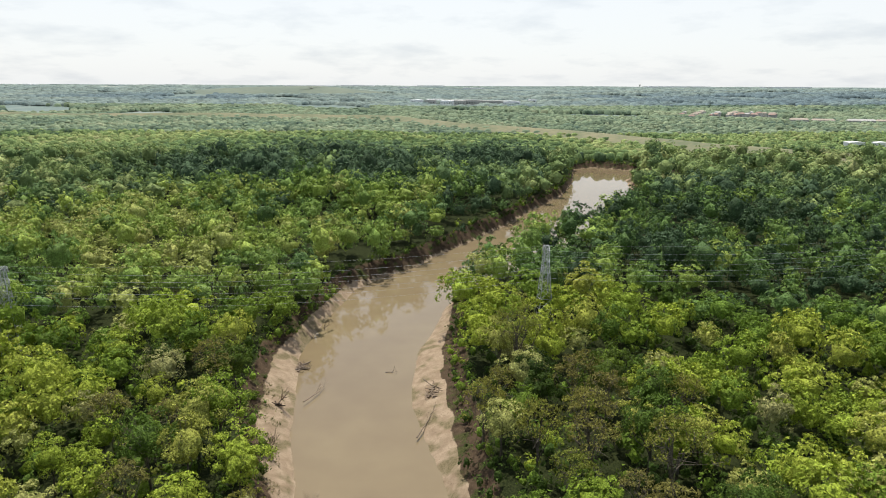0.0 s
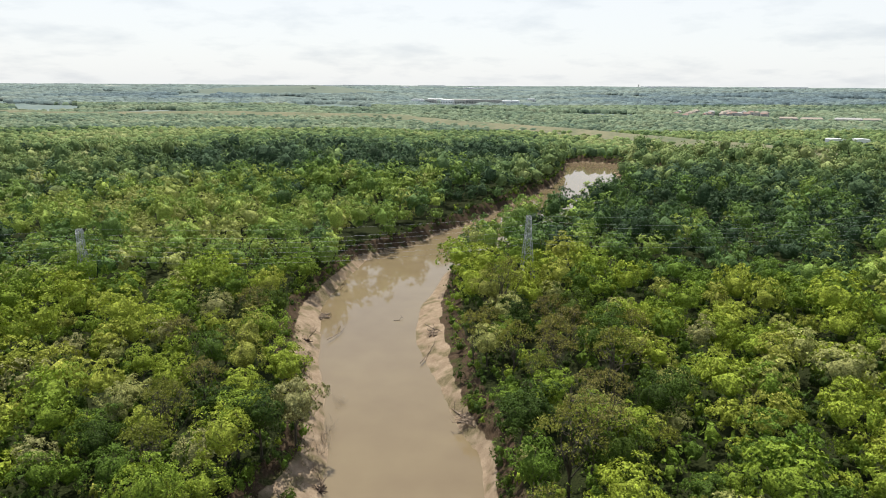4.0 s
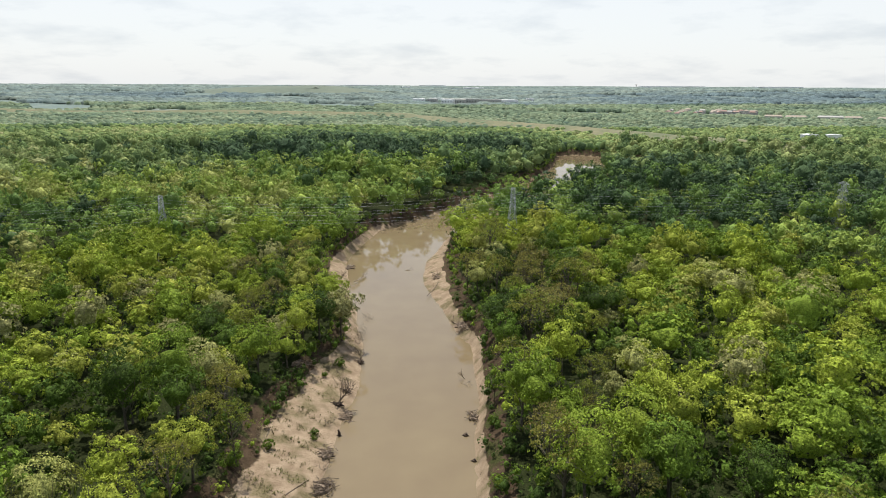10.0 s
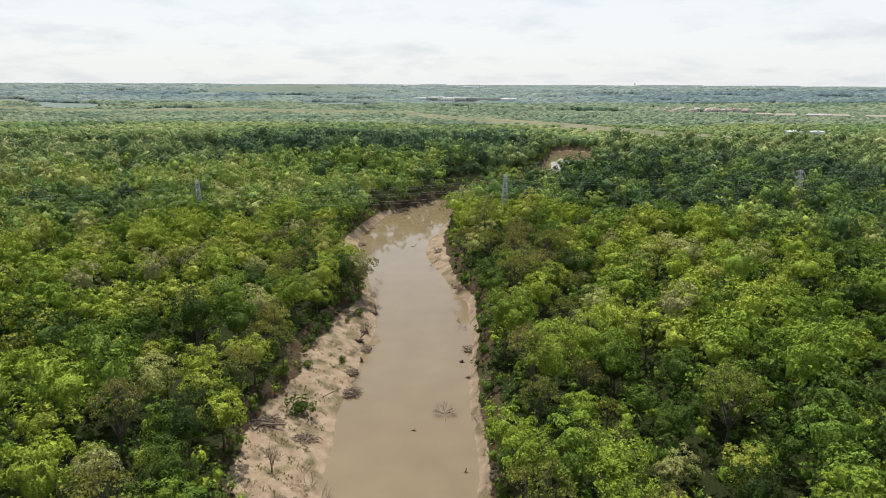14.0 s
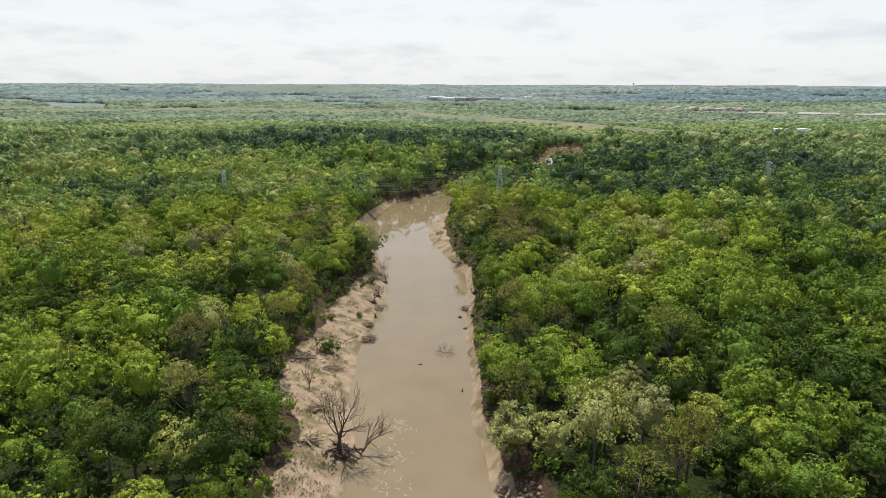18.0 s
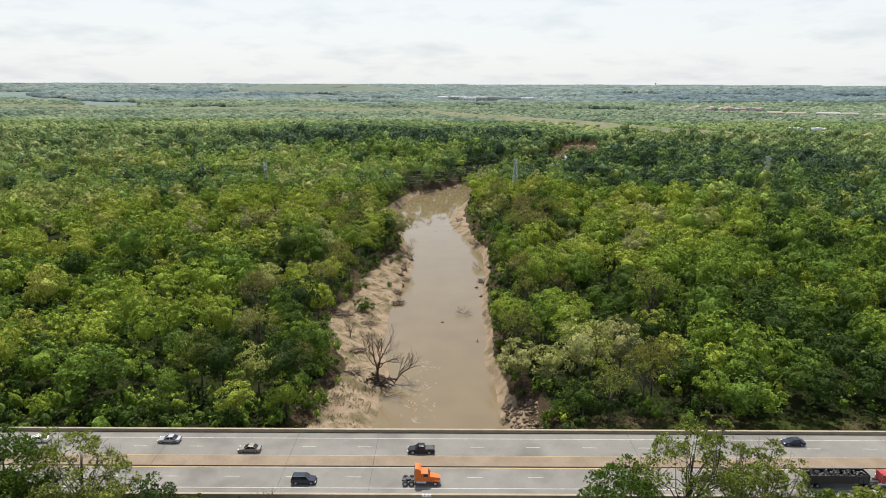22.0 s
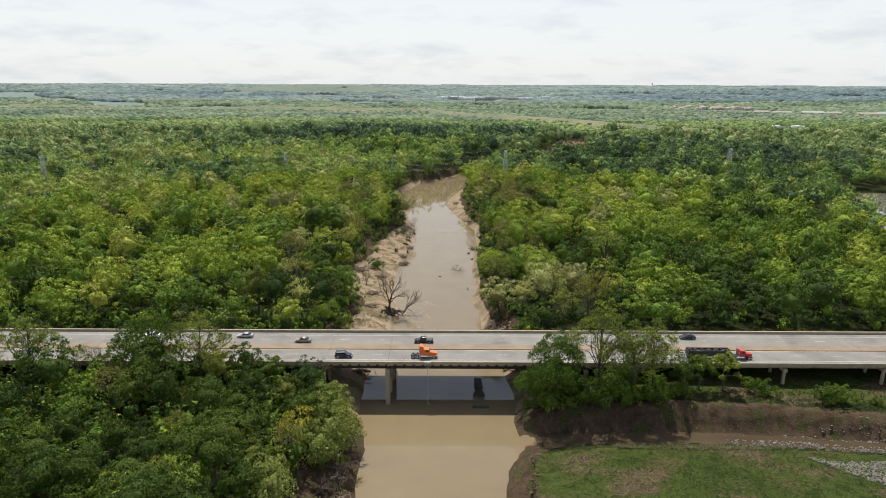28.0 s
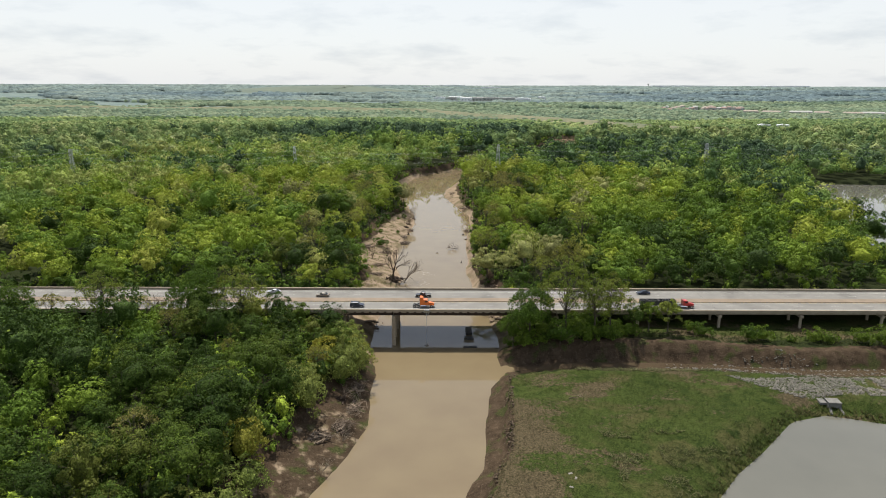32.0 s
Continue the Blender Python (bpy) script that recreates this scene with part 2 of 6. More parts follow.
M_BUD = leaf_material("budding_leaves", [(0.0, (0.150, 0.178, 0.028)), (0.5, (0.210, 0.212, 0.040)), (0.85, (0.195, 0.178, 0.050)), (1.0, (0.215, 0.208, 0.058))], 0.3, "object", 0.7, 0.47, 2.8)


# ---- mesh helpers ----
class Shape:
    """Collects vertices and faces of one mesh."""

    def __init__(self):
        self.v, self.f = [], []

    def add(self, verts, faces):
        n = len(self.v)
        self.v += [tuple(p) for p in verts]
        self.f += [tuple(n + i for i in face) for face in faces]
        return self

    def box(self, x0, x1, y0, y1, z0, z1, m=None):
        c = [(x, y, z) for z in (z0, z1) for x, y in ((x0, y0), (x1, y0), (x1, y1), (x0, y1))]
        if m is not None:
            c = [m @ Vector(p) for p in c]
        return self.add(c, [(3, 2, 1, 0), (4, 5, 6, 7), (0, 1, 5, 4), (1, 2, 6, 5), (2, 3, 7, 6), (3, 0, 4, 7)])

    def prism(self, outline, y0, y1, m=None):
        """An outline in x and z, drawn out along y."""
        n = len(outline)
        c = [(x, y, z) for y in (y0, y1) for x, z in outline]
        if m is not None:
            c = [m @ Vector(p) for p in c]
        return self.add(c, [tuple(range(n)), tuple(range(2 * n - 1, n - 1, -1))] + [(i, i + n, (i + 1) % n + n, (i + 1) % n) for i in range(n)])

    def tube(self, pts, radii, sides=5):
        pts = [Vector(p) for p in pts]
        rings = []
        for i, p in enumerate(pts):
            d = (pts[min(i + 1, len(pts) - 1)] - pts[max(i - 1, 0)]).normalized()
            u = d.cross(Vector((0, 0, 1)) if abs(d.z) < 0.9 else Vector((1, 0, 0))).normalized()
            w = d.cross(u)
            r = radii[i] if hasattr(radii, "__len__") else radii
            rings += [p + r * (math.cos(a) * u + math.sin(a) * w) for a in (2 * math.pi * k / sides for k in range(sides))]
        faces = [(i * sides + k, i * sides + (k + 1) % sides, (i + 1) * sides + (k + 1) % sides, (i + 1) * sides + k) for i in range(len(pts) - 1) for k in range(sides)]
        faces += [tuple(range(sides - 1, -1, -1)), tuple((len(pts) - 1) * sides + k for k in range(sides))]
        return self.add(rings, faces)

    def mesh(self, name):
        me = bpy.data.meshes.new(name)
        me.from_pydata(self.v, [], self.f)
        me.update()
        return me


def part(name, shape, mat, parent=None, label="", smooth=False):
    """One mesh object, under a thing or a part if one is given."""
    me = shape if isinstance(shape, bpy.types.Mesh) else shape.mesh(name)
    if mat and not me.materials:
        me.materials.append(mat)
    if smooth:
        me.polygons.foreach_set("use_smooth", [True] * len(me.polygons))
    ob = new(name, me)
    if parent:
        ob.parent = parent
    if label:
        ob["label"] = label
    return ob


def array_mesh(name, verts, faces, mat, tone=None, smooth=False):
    """A mesh from arrays of vertices and of faces with equal corners."""
    me = bpy.data.meshes.new(name)
    verts, faces = np.asarray(verts, np.float32), np.asarray(faces, np.int32)
    k = faces.shape[1]
    me.vertices.add(len(verts))
    me.vertices.foreach_set("co", verts.ravel())
    me.loops.add(faces.size)
    me.loops.foreach_set("vertex_index", faces.ravel())
    me.polygons.add(len(faces))
    me.polygons.foreach_set("loop_start", np.arange(0, faces.size, k, dtype=np.int32))
    if smooth:
        me.polygons.foreach_set("use_smooth", np.ones(len(faces), bool))
    if tone is not None:
        a = me.attributes.new("tone", "FLOAT", "POINT")
        a.data.foreach_set("value", np.asarray(tone, np.float32))
    me.update(calc_edges=True)
    me.validate()
    if mat:
        me.materials.append(mat)
    return me


def thing(name, m, label, category, group="", kind=""):
    e = new(name)
    e.matrix_basis = m if isinstance(m, Matrix) else Matrix.Translation(m)
    return tagged(e, label, category, group, kind)


# ---- the lie of the land ----
WATER = -1.7  # level of the river
LEFT = np.array([(-80, -420), (-50, -300), (-22, -150), (-9, -95), (-2, -76), (2, -61), (0, -42), (1, -30), (-4, -6), (-4, 8), (-1, 30), (2, 50), (3, 68), (-2, 100), (-1, 135), (1, 165), (3, 190), (2, 220), (-3, 245), (-9, 278), (-12, 300), (-16, 326), (-13, 352), (-8, 378), (-4, 400), (8, 420), (24, 438), (42, 470), (62, 502), (85, 543), (112, 595), (140, 645), (165, 710), (180, 770), (190, 815), (215, 835), (270, 800), (360, 770), (520, 800)], float)
RIGHT = np.array([(-40, -420), (-12, -300), (14, -150), (26, -98), (28, -88), (32, -80), (34, -60), (36, -40), (41, -30), (40, -16), (42, 0), (40, 20), (36, 41), (35, 60), (34, 80), (35, 100), (35, 128), (36, 149), (40, 188), (40, 219), (34, 243), (28, 270), (24, 290), (23, 305), (26, 330), (31, 352), (37, 378), (51, 398), (73, 422), (95, 447), (117, 479), (143, 523), (167, 567), (194, 621), (214, 686), (226, 740), (262, 750), (360, 725), (520, 750)], float)
POND = np.array([(66, -118), (80, -97), (88, -88), (98, -79), (112, -65), (123, -61.5), (136, -66), (170, -72), (240, -90), (260, -220), (60, -240), (52, -150)], float)
LAKE = np.array([(245, 95), (262, 150), (285, 210), (297, 255), (330, 322), (346, 337), (430, 334), (540, 325), (600, 160), (500, 80), (330, 60)], float)
CREEK = np.array([(38, -26), (60, -27), (87, -27), (108, -28), (122, -30), (138, -32), (160, -31), (220, -26), (300, -20)], float)


def to_line(x, y, line):
    """Distance to a polyline."""
    best = np.full(x.shape, 1e9)
    for (ax, ay), (bx, by) in zip(line[:-1], line[1:]):
        dx, dy = bx - ax, by - ay
        s = np.clip(((x - ax) * dx + (y - ay) * dy) / (dx * dx + dy * dy), 0, 1)
        best = np.minimum(best, np.hypot(x - ax - s * dx, y - ay - s * dy))
    return best


def inside(x, y, ring):
    hit = np.zeros(x.shape, bool)
    for (ax, ay), (bx, by) in zip(ring, np.roll(ring, -1, 0)):
        if ay != by:
            hit ^= ((ay > y) != (by > y)) & (x < (bx - ax) * (y - ay) / (by - ay) + ax)
    return hit


RIVER = np.concatenate([LEFT, RIGHT[::-1]])


def wobble(x, y, scale, seed):
    """Smooth wandering values about 0, from a few sines."""
    r = np.random.RandomState(seed)
    out = np.zeros(np.shape(x))
    for k in range(6):
        a, p, s = r.uniform(0, 2 * np.pi), r.uniform(0, 2 * np.pi), scale * r.uniform(0.6, 2.2)
        out += np.sin((x * np.cos(a) + y * np.sin(a)) * 2 * np.pi / s + p) / 3
    return out


def smooth01(v):
    v = np.clip(v, 0, 1)
    return v * v * (3 - 2 * v)


def survey(x, y):
    """Height of the ground, distance into the land from the river, and the width of the bare bank there."""
    x, y = np.asarray(x, float), np.asarray(y, float)
    dl, dr, wet = to_line(x, y, LEFT), to_line(x, y, RIGHT), inside(x, y, RIVER)
    left = dl < dr
    d = np.minimum(dl, dr)
    d = d + smooth01(1 - d / 9) * np.where(y < -10, 0.45, 1.0) * (0.75 * wobble(x, y, 21, 23) + 0.16 * wobble(x, y, 4, 24)) * np.where(wet, -1, 1)
    d = np.where(wet, -d, d)
    wl = np.interp(y, [-120, -88, -70, -55, -45, -20, 20, 40, 64, 90, 115, 135, 150, 190, 215, 245, 270, 300, 340, 400, 480, 800], [12, 12, 13, 13, 7, 4, 14, 15, 13, 18, 22, 17, 17, 15, 7, 4.5, 9, 10, 5, 4, 2.5, 2])
    wr = np.interp(y, [-120, -70, -34, -10, 30, 45, 65, 100, 150, 195, 225, 245, 270, 300, 330, 370, 400, 800], [8, 6, 5, 10, 9, 7, 3.5, 3, 3.5, 3, 3.5, 5, 9, 13, 11, 5, 4, 4])
    w = np.where(left, wl, wr) * (1 + 0.12 * wobble(x, y, 18, 3))
    low = np.where(left, np.interp(y, [-60, 20, 300, 420], [2.4, 2.6, 2.4, 2.0]), 2.2)
    bank = WATER + (low - WATER) * np.clip(d / np.maximum(w, 1), 0, 1) ** 0.8 + 0.22 * wobble(x, y, 7, 5) * smooth01(d / 3) + 0.10 * wobble(x, y, 2.6, 15) * smooth01(d / 2)
    top = 5.4 + 0.5 * wobble(x, y, 90, 7) + 0.2 * wobble(x, y, 14, 9)
    z = bank + (top - bank) * smooth01((d - w) / 4.5)
    z = np.where(d < 0, WATER + np.maximum(-2.2, 0.35 * d), z)
    # the meadow below the bridge: a low shelf cut steeply to the river
    meadow = smooth01((x - 30) / 6) * smooth01((-36 - y) / 6)
    shelf = np.interp(d, [0, 0.5, 4.5, 6.0], [WATER, WATER + 0.6, 0.2, 4.6]) + 0.15 * wobble(x, y, 9, 11)
    z = np.where(d > 0, z * (1 - meadow) + shelf * meadow, z)
    # the creek's ravine
    c = to_line(x, y, CREEK)
    mouth = (WATER - 0.1) * smooth01((60 - x) / 15)
    south = y < np.interp(x, CREEK[:, 0], CREEK[:, 1])
    cut = np.where(south, -0.1 + 4.7 * smooth01((c - 1.6) / 13), -0.1 + 6.3 * smooth01((c - 1.6) / np.interp(x, [40, 60, 120, 160], [9, 7, 5, 4])))
    near = smooth01((x - 34) / 8) * smooth01((34 - c) / 12)
    z = np.where(d > 0, z * (1 - near) + np.minimum(z, cut + mouth + (0.3 * wobble(x, y, 6, 13) + 0.22 * wobble(x, y, 2.6, 14)) * smooth01(c / 3)) * near, z)
    # standing water
    for ring, level in ((POND, 2.0), (LAKE, 2.6)):
        e = to_line(x, y, np.vstack([ring, ring[:1]]))
        e = np.where(inside(x, y, ring), -e, e)
        z = np.where(e < 0, level - np.minimum(1.5, 0.3 * -e) - 0.02, np.where(e < 9, np.minimum(z, level + 0.05 + (z - level) * smooth01(e / 9)), z))
    # far country raised to set the horizon for the camera's view, with gentle swells
    far = np.hypot(x - 20, y)
    z = z + 58 * smooth01((far - 2100) / 2700) + 2.5 * wobble(x, y, 700, 17) * smooth01((far - 900) / 800)
    # the highway's embankments beyond the viaduct
    rise = smooth01((np.abs(x - 20) - 225) / 12) * smooth01(1 - (np.abs(y - 5.6) - 13) / 14)
    z = np.where(far < 2000, z * (1 - rise) + 10.3 * rise, z)
    return z, d, w


# ---- ground and water ----
def grown(start, step, stop, factor=1.14):
    out, s = [], step
    while start < stop:
        s *= factor
        start += s
        out.append(start)
    return out


xs = np.arange(-60, 110, 1.6)
xs = np.concatenate([-np.array(grown(130, 3.5, 4900))[::-1], np.arange(-130, -60, 3.5), xs, np.arange(110, 200, 3.5), np.array(grown(200, 3.5, 4900))])
ys = np.concatenate([-np.array(grown(115, 3, 2600, 1.25))[::-1], np.arange(-115, 335, 1.8), np.arange(335, 860, 5.0), np.array(grown(860, 5, 4850))])
gx, gy = np.meshgrid(xs, ys)
gz, gd, gw = survey(gx, gy)
nx, ny = len(xs), len(ys)
idx = np.arange(nx * ny).reshape(ny, nx)
quads = np.stack([idx[:-1, :-1], idx[:-1, 1:], idx[1:, 1:], idx[1:, :-1]], -1).reshape(-1, 4)


def meadow_mask(x, y):
    m = (smooth01((x - 24) / 4) * smooth01((-35 - y) / 5)) * (1 - smooth01((x - 330) / 60))
    strip = smooth01((x - 44) / 8) * smooth01(1 - np.abs(y - 8) / 34 + 0.25)
    return np.clip(np.maximum(m, strip), 0, 1)


def worn_mask(x, y):
    """Where the meadow is brown and bare: streaks and patches, more of them towards the river."""
    return np.clip(0.34 + 0.22 * wobble(x * 0.5, y, 24, 71) + 0.22 * wobble(x * 0.6, y, 8, 72) + 0.42 * smooth01((57 - x) / 14) * smooth01((-56 - y) / 10) - 0.30 * smooth01((x - 66) / 14) * smooth01((-66 - y) / 10), 0, 1)


def ground_material():
    m = bpy.data.materials.new("river_country_ground")
    m.use_nodes = True
    t = m.node_tree
    b = t.nodes["Principled BSDF"]
    b.inputs["Roughness"].default_value, b.inputs["Specular IOR Level"].default_value = 0.95, 0.04
    geo = t.nodes.new("ShaderNodeNewGeometry")

    def ns(scale, detail=5.0):
        n = t.nodes.new("ShaderNodeTexNoise")
        n.inputs["Scale"].default_value, n.inputs["Detail"].default_value = scale, detail
        t.links.new(geo.outputs["Position"], n.inputs["Vector"])
        return n.outputs["Fac"]

    def ramp(src, a, b2, lo=0.35, hi=0.65):
        r = t.nodes.new("ShaderNodeValToRGB")
        r.color_ramp.elements[0].position, r.color_ramp.elements[1].position = lo, hi
        r.color_ramp.elements[0].color, r.color_ramp.elements[1].color = (*a, 1), (*b2, 1)
        t.links.new(src, r.inputs[0])
        return r.outputs[0]

    def blend(fac, a, b2):
        x = t.nodes.new("ShaderNodeMix")
        x.data_type = "RGBA"
        t.links.new(fac, x.inputs[0])
        t.links.new(a, x.inputs[6])
        t.links.new(b2, x.inputs[7])
        return x.outputs[2]

    def ragged(name, src, amount=0.9):
        """An attribute's edge, broken up by noise."""
        a = t.nodes.new("ShaderNodeAttribute")
        a.attribute_name = name
        s = t.nodes.new("ShaderNodeMath")
        s.operation = "MULTIPLY_ADD"
        s.inputs[1].default_value = amount
        t.links.new(src, s.inputs[0])
        t.links.new(a.outputs["Fac"], s.inputs[2])
        r = t.nodes.new("ShaderNodeMapRange")
        r.inputs[1].default_value, r.inputs[2].default_value = 0.5 + amount * 0.42, 0.5 + amount * 0.58
        t.links.new(s.outputs[0], r.inputs[0])
        return r.outputs[0]

    n_mid, n_fine, n_wide, n_rough = ns(0.35), ns(2.4, 4.0), ns(0.07), ns(0.9)
    sand = ramp(n_mid, (0.200, 0.147, 0.098), (0.285, 0.219, 0.150))
    sand = blend(ramp(n_fine, (0, 0, 0), (0.55, 0.55, 0.55), 0.5, 0.72), sand, ramp(n_rough, (0.095, 0.068, 0.043), (0.18, 0.132, 0.088)))
    weedy = ramp(n_fine, (0.075, 0.068, 0.030), (0.155, 0.125, 0.072))
    sand = blend(ramp(ns(0.16, 6.0), (0, 0, 0), (0.85, 0.85, 0.85), 0.50, 0.62), sand, weedy)
    mud = ramp(n_mid, (0.028, 0.019, 0.012), (0.078, 0.054, 0.034), 0.3, 0.7)
    mud = blend(ramp(n_fine, (0, 0, 0), (0.8, 0.8, 0.8), 0.48, 0.62), mud, ramp(n_rough, (0.020, 0.016, 0.009), (0.108, 0.078, 0.051), 0.3, 0.7))
    mud = blend(ramp(ns(0.22, 6.0), (0, 0, 0), (0.8, 0.8, 0.8), 0.54, 0.62), mud, ramp(n_fine, (0.020, 0.030, 0.008), (0.060, 0.066, 0.022)))
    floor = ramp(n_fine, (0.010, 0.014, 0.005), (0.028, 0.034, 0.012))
    # meadow greens kept low, with some of the cloud shade in their colour
    grass = ramp(n_fine, (0.020, 0.032, 0.007), (0.050, 0.064, 0.016))
    grass = blend(ramp(ns(0.05, 4.0), (0, 0, 0), (0.8, 0.8, 0.8), 0.45, 0.6), grass, ramp(n_fine, (0.030, 0.044, 0.010), (0.056, 0.070, 0.018)))
    grass = blend(ramp(ns(0.11, 5.0), (0, 0, 0), (0.85, 0.85, 0.85), 0.50, 0.60), grass, ramp(n_fine, (0.042, 0.042, 0.014), (0.076, 0.070, 0.028)))
    grass = blend(ramp(ns(0.3, 4.0), (0, 0, 0), (0.9, 0.9, 0.9), 0.56, 0.66), grass, ramp(n_fine, (0.012, 0.022, 0.005), (0.030, 0.044, 0.010)))
    grass = blend(ragged("worn", n_rough, 0.7), grass, ramp(n_fine, (0.040, 0.034, 0.018), (0.105, 0.080, 0.046)))
    # far woods and fields hold bluish distance haze in their base colour
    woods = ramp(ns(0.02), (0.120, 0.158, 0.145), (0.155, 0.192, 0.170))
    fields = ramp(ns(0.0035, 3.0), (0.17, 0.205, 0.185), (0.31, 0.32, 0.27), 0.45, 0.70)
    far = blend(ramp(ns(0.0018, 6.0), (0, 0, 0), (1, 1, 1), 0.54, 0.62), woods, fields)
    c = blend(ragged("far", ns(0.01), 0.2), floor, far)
    c = blend(ragged("grassy", n_mid, 0.7), c, grass)
    c = blend(ragged("muddy", n_rough, 0.8), c, mud)
    c = blend(ragged("sandy", n_mid, 0.8), c, sand)
    t.links.new(c, b.inputs["Base Color"])
    bp = t.nodes.new("ShaderNodeBump")
    bp.inputs["Strength"].default_value, bp.inputs["Distance"].default_value = 0.9, 0.16
    t.links.new(n_fine, bp.inputs["Height"])
    t.links.new(bp.outputs[0], b.inputs["Normal"])
    return m


left_side = to_line(gx, gy, LEFT) < to_line(gx, gy, RIGHT)
sandy = np.where(left_side, smooth01((gw + 1.5 - gd) / 4) * np.interp(gy, [370, 420], [1, 0.45]), smooth01((gw * 0.75 - gd) / 2 + 0.4)) * (gd < 60)
sandy = np.where((gy < -12) & ~left_side, 0.0, sandy)
sandy = np.where((gy < -15) & left_side, np.interp(gy, [-62, -50], [0.39, 0.33]) * smooth01((gw + 4 - gd) / 3), sandy)
creek_d = to_line(gx, gy, CREEK)
muddy = smooth01((gw + 5.5 - gd) / 3) * (gd < 60) * np.where((gy < -28) & ~left_side & (gd > 6.5), 0, 1)
creek_north = gy > np.interp(gx, CREEK[:, 0], CREEK[:, 1])
muddy = np.maximum(muddy, smooth01((np.where(creek_north, 10, 4) - creek_d) / 2.5) * smooth01((gx - 36) / 4))
sandy = sandy * (1 - 0.8 * smooth01((14 - creek_d) / 4) * (gx > 40))
sandy = np.where((gd < 0) & (gy > 0), 0.6, sandy)
muddy = np.where((gd < 0) & (gy <= 0), 1.0, muddy)
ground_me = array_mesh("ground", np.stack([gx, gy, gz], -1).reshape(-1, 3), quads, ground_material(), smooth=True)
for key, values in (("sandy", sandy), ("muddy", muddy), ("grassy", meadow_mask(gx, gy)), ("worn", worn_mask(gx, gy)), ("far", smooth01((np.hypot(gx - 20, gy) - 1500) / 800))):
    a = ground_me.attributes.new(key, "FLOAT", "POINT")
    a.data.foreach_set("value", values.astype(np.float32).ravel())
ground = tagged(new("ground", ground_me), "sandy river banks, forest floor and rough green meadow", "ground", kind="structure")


def sheet(name, ring, z, mat, label):
    s = Shape()
    s.add([(x, y, z) for x, y in ring], [tuple(range(len(ring)))])
    bm = bmesh.new()
    me = s.mesh(name)
    bm.from_mesh(me)
    bmesh.ops.triangulate(bm, faces=bm.faces[:])
    bm.to_mesh(me)
    bm.free()
    return tagged(part(name, me, mat), label, "water", kind="structure")


def offset_line(line, by):
    d = np.gradient(line, axis=0)
    n = np.stack([-d[:, 1], d[:, 0]], -1) / np.linalg.norm(d, axis=1)[:, None]
    return line + n * by


river_strip = Shape()
wl_, wr_ = offset_line(LEFT, 4.0), offset_line(RIGHT, -4.0)
river_strip.add([(x, y, WATER) for x, y in wl_] + [(x, y, WATER) for x, y in wr_], [(i, len(wl_) + i, len(wl_) + i + 1, i + 1) for i in range(len(wl_) - 1)])
river = tagged(part("water", river_strip, M_WATER), "muddy tan river water, nearly still with faint ripples", "river", kind="structure")
sheet("water", POND[::-1], 2.0, M_POND, "grey-brown pond water beside the meadow")
sheet("water", LAKE[::-1], 2.6, M_POND, "pale still lake water behind the trees")
creek_strip = Shape()
course = np.vstack([(46.0, -26.3), CREEK[1:]])
cl_, cr_ = offset_line(course, 3.4), offset_line(course, -3.4)
creek_strip.add([(x, y, 0.22 if i > 0 else WATER + 0.03) for i, (x, y) in enumerate(cl_)] + [(x, y, 0.22 if i > 0 else WATER + 0.03) for i, (x, y) in enumerate(cr_)], [(i, i + 1, len(cl_) + i + 1, len(cl_) + i) for i in range(len(cl_) - 1)])
tagged(part("water", creek_strip, M_CREEK), "shallow brown creek water running over stones", "creek", kind="structure")


# ---- trees ----
def unit(v):
    return v / np.maximum(np.linalg.norm(v, axis=-1, keepdims=True), 1e-9)


def leaf_cards(r, centres, facing, size, corners=4, stray=0.55):
    """Small leaf sprays: a kite or a triangle at each centre, facing outwards from the crown with some stray."""
    n = len(centres)
    nor = unit(facing + r.normal(size=(n, 3)) * stray)
    u = unit(np.cross(nor, r.normal(size=(n, 3))))
    w = np.cross(nor, u)
    s = size * r.uniform(0.65, 1.35, (n, 1))
    droop = -0.22 * s * nor
    if corners == 4:
        p = [centres - u * s, centres + w * s * 0.66 + droop, centres + u * s, centres - w * s * 0.66 + droop]
    else:
        p = [centres - u * s, centres + w * s + droop, centres + u * s * 0.7 - w * s * 0.6]
    v = np.stack(p, 1).reshape(-1, 3)
    return v, np.arange(len(v)).reshape(-1, corners)


def ball(level):
    """A round clump: 0 is coarse, 2 fine. Its underside is left open."""
    bm = bmesh.new()
    if level == 0:
        bmesh.ops.create_uvsphere(bm, u_segments=5, v_segments=4, radius=1)
        bmesh.ops.triangulate(bm, faces=bm.faces[:])
    else:
        bmesh.ops.create_icosphere(bm, subdivisions=level, radius=1)
    low = [f for f in bm.faces if f.calc_center_median().z < -0.42]
    bmesh.ops.delete(bm, geom=low, context="FACES")
    bm.verts.index_update()
    v = np.array([tuple(q.co) for q in bm.verts])
    f = np.array([[q.index for q in face.verts] for face in bm.faces])
    bm.free()
    return v, f


BALLS = [ball(0), ball(1), ball(2)]


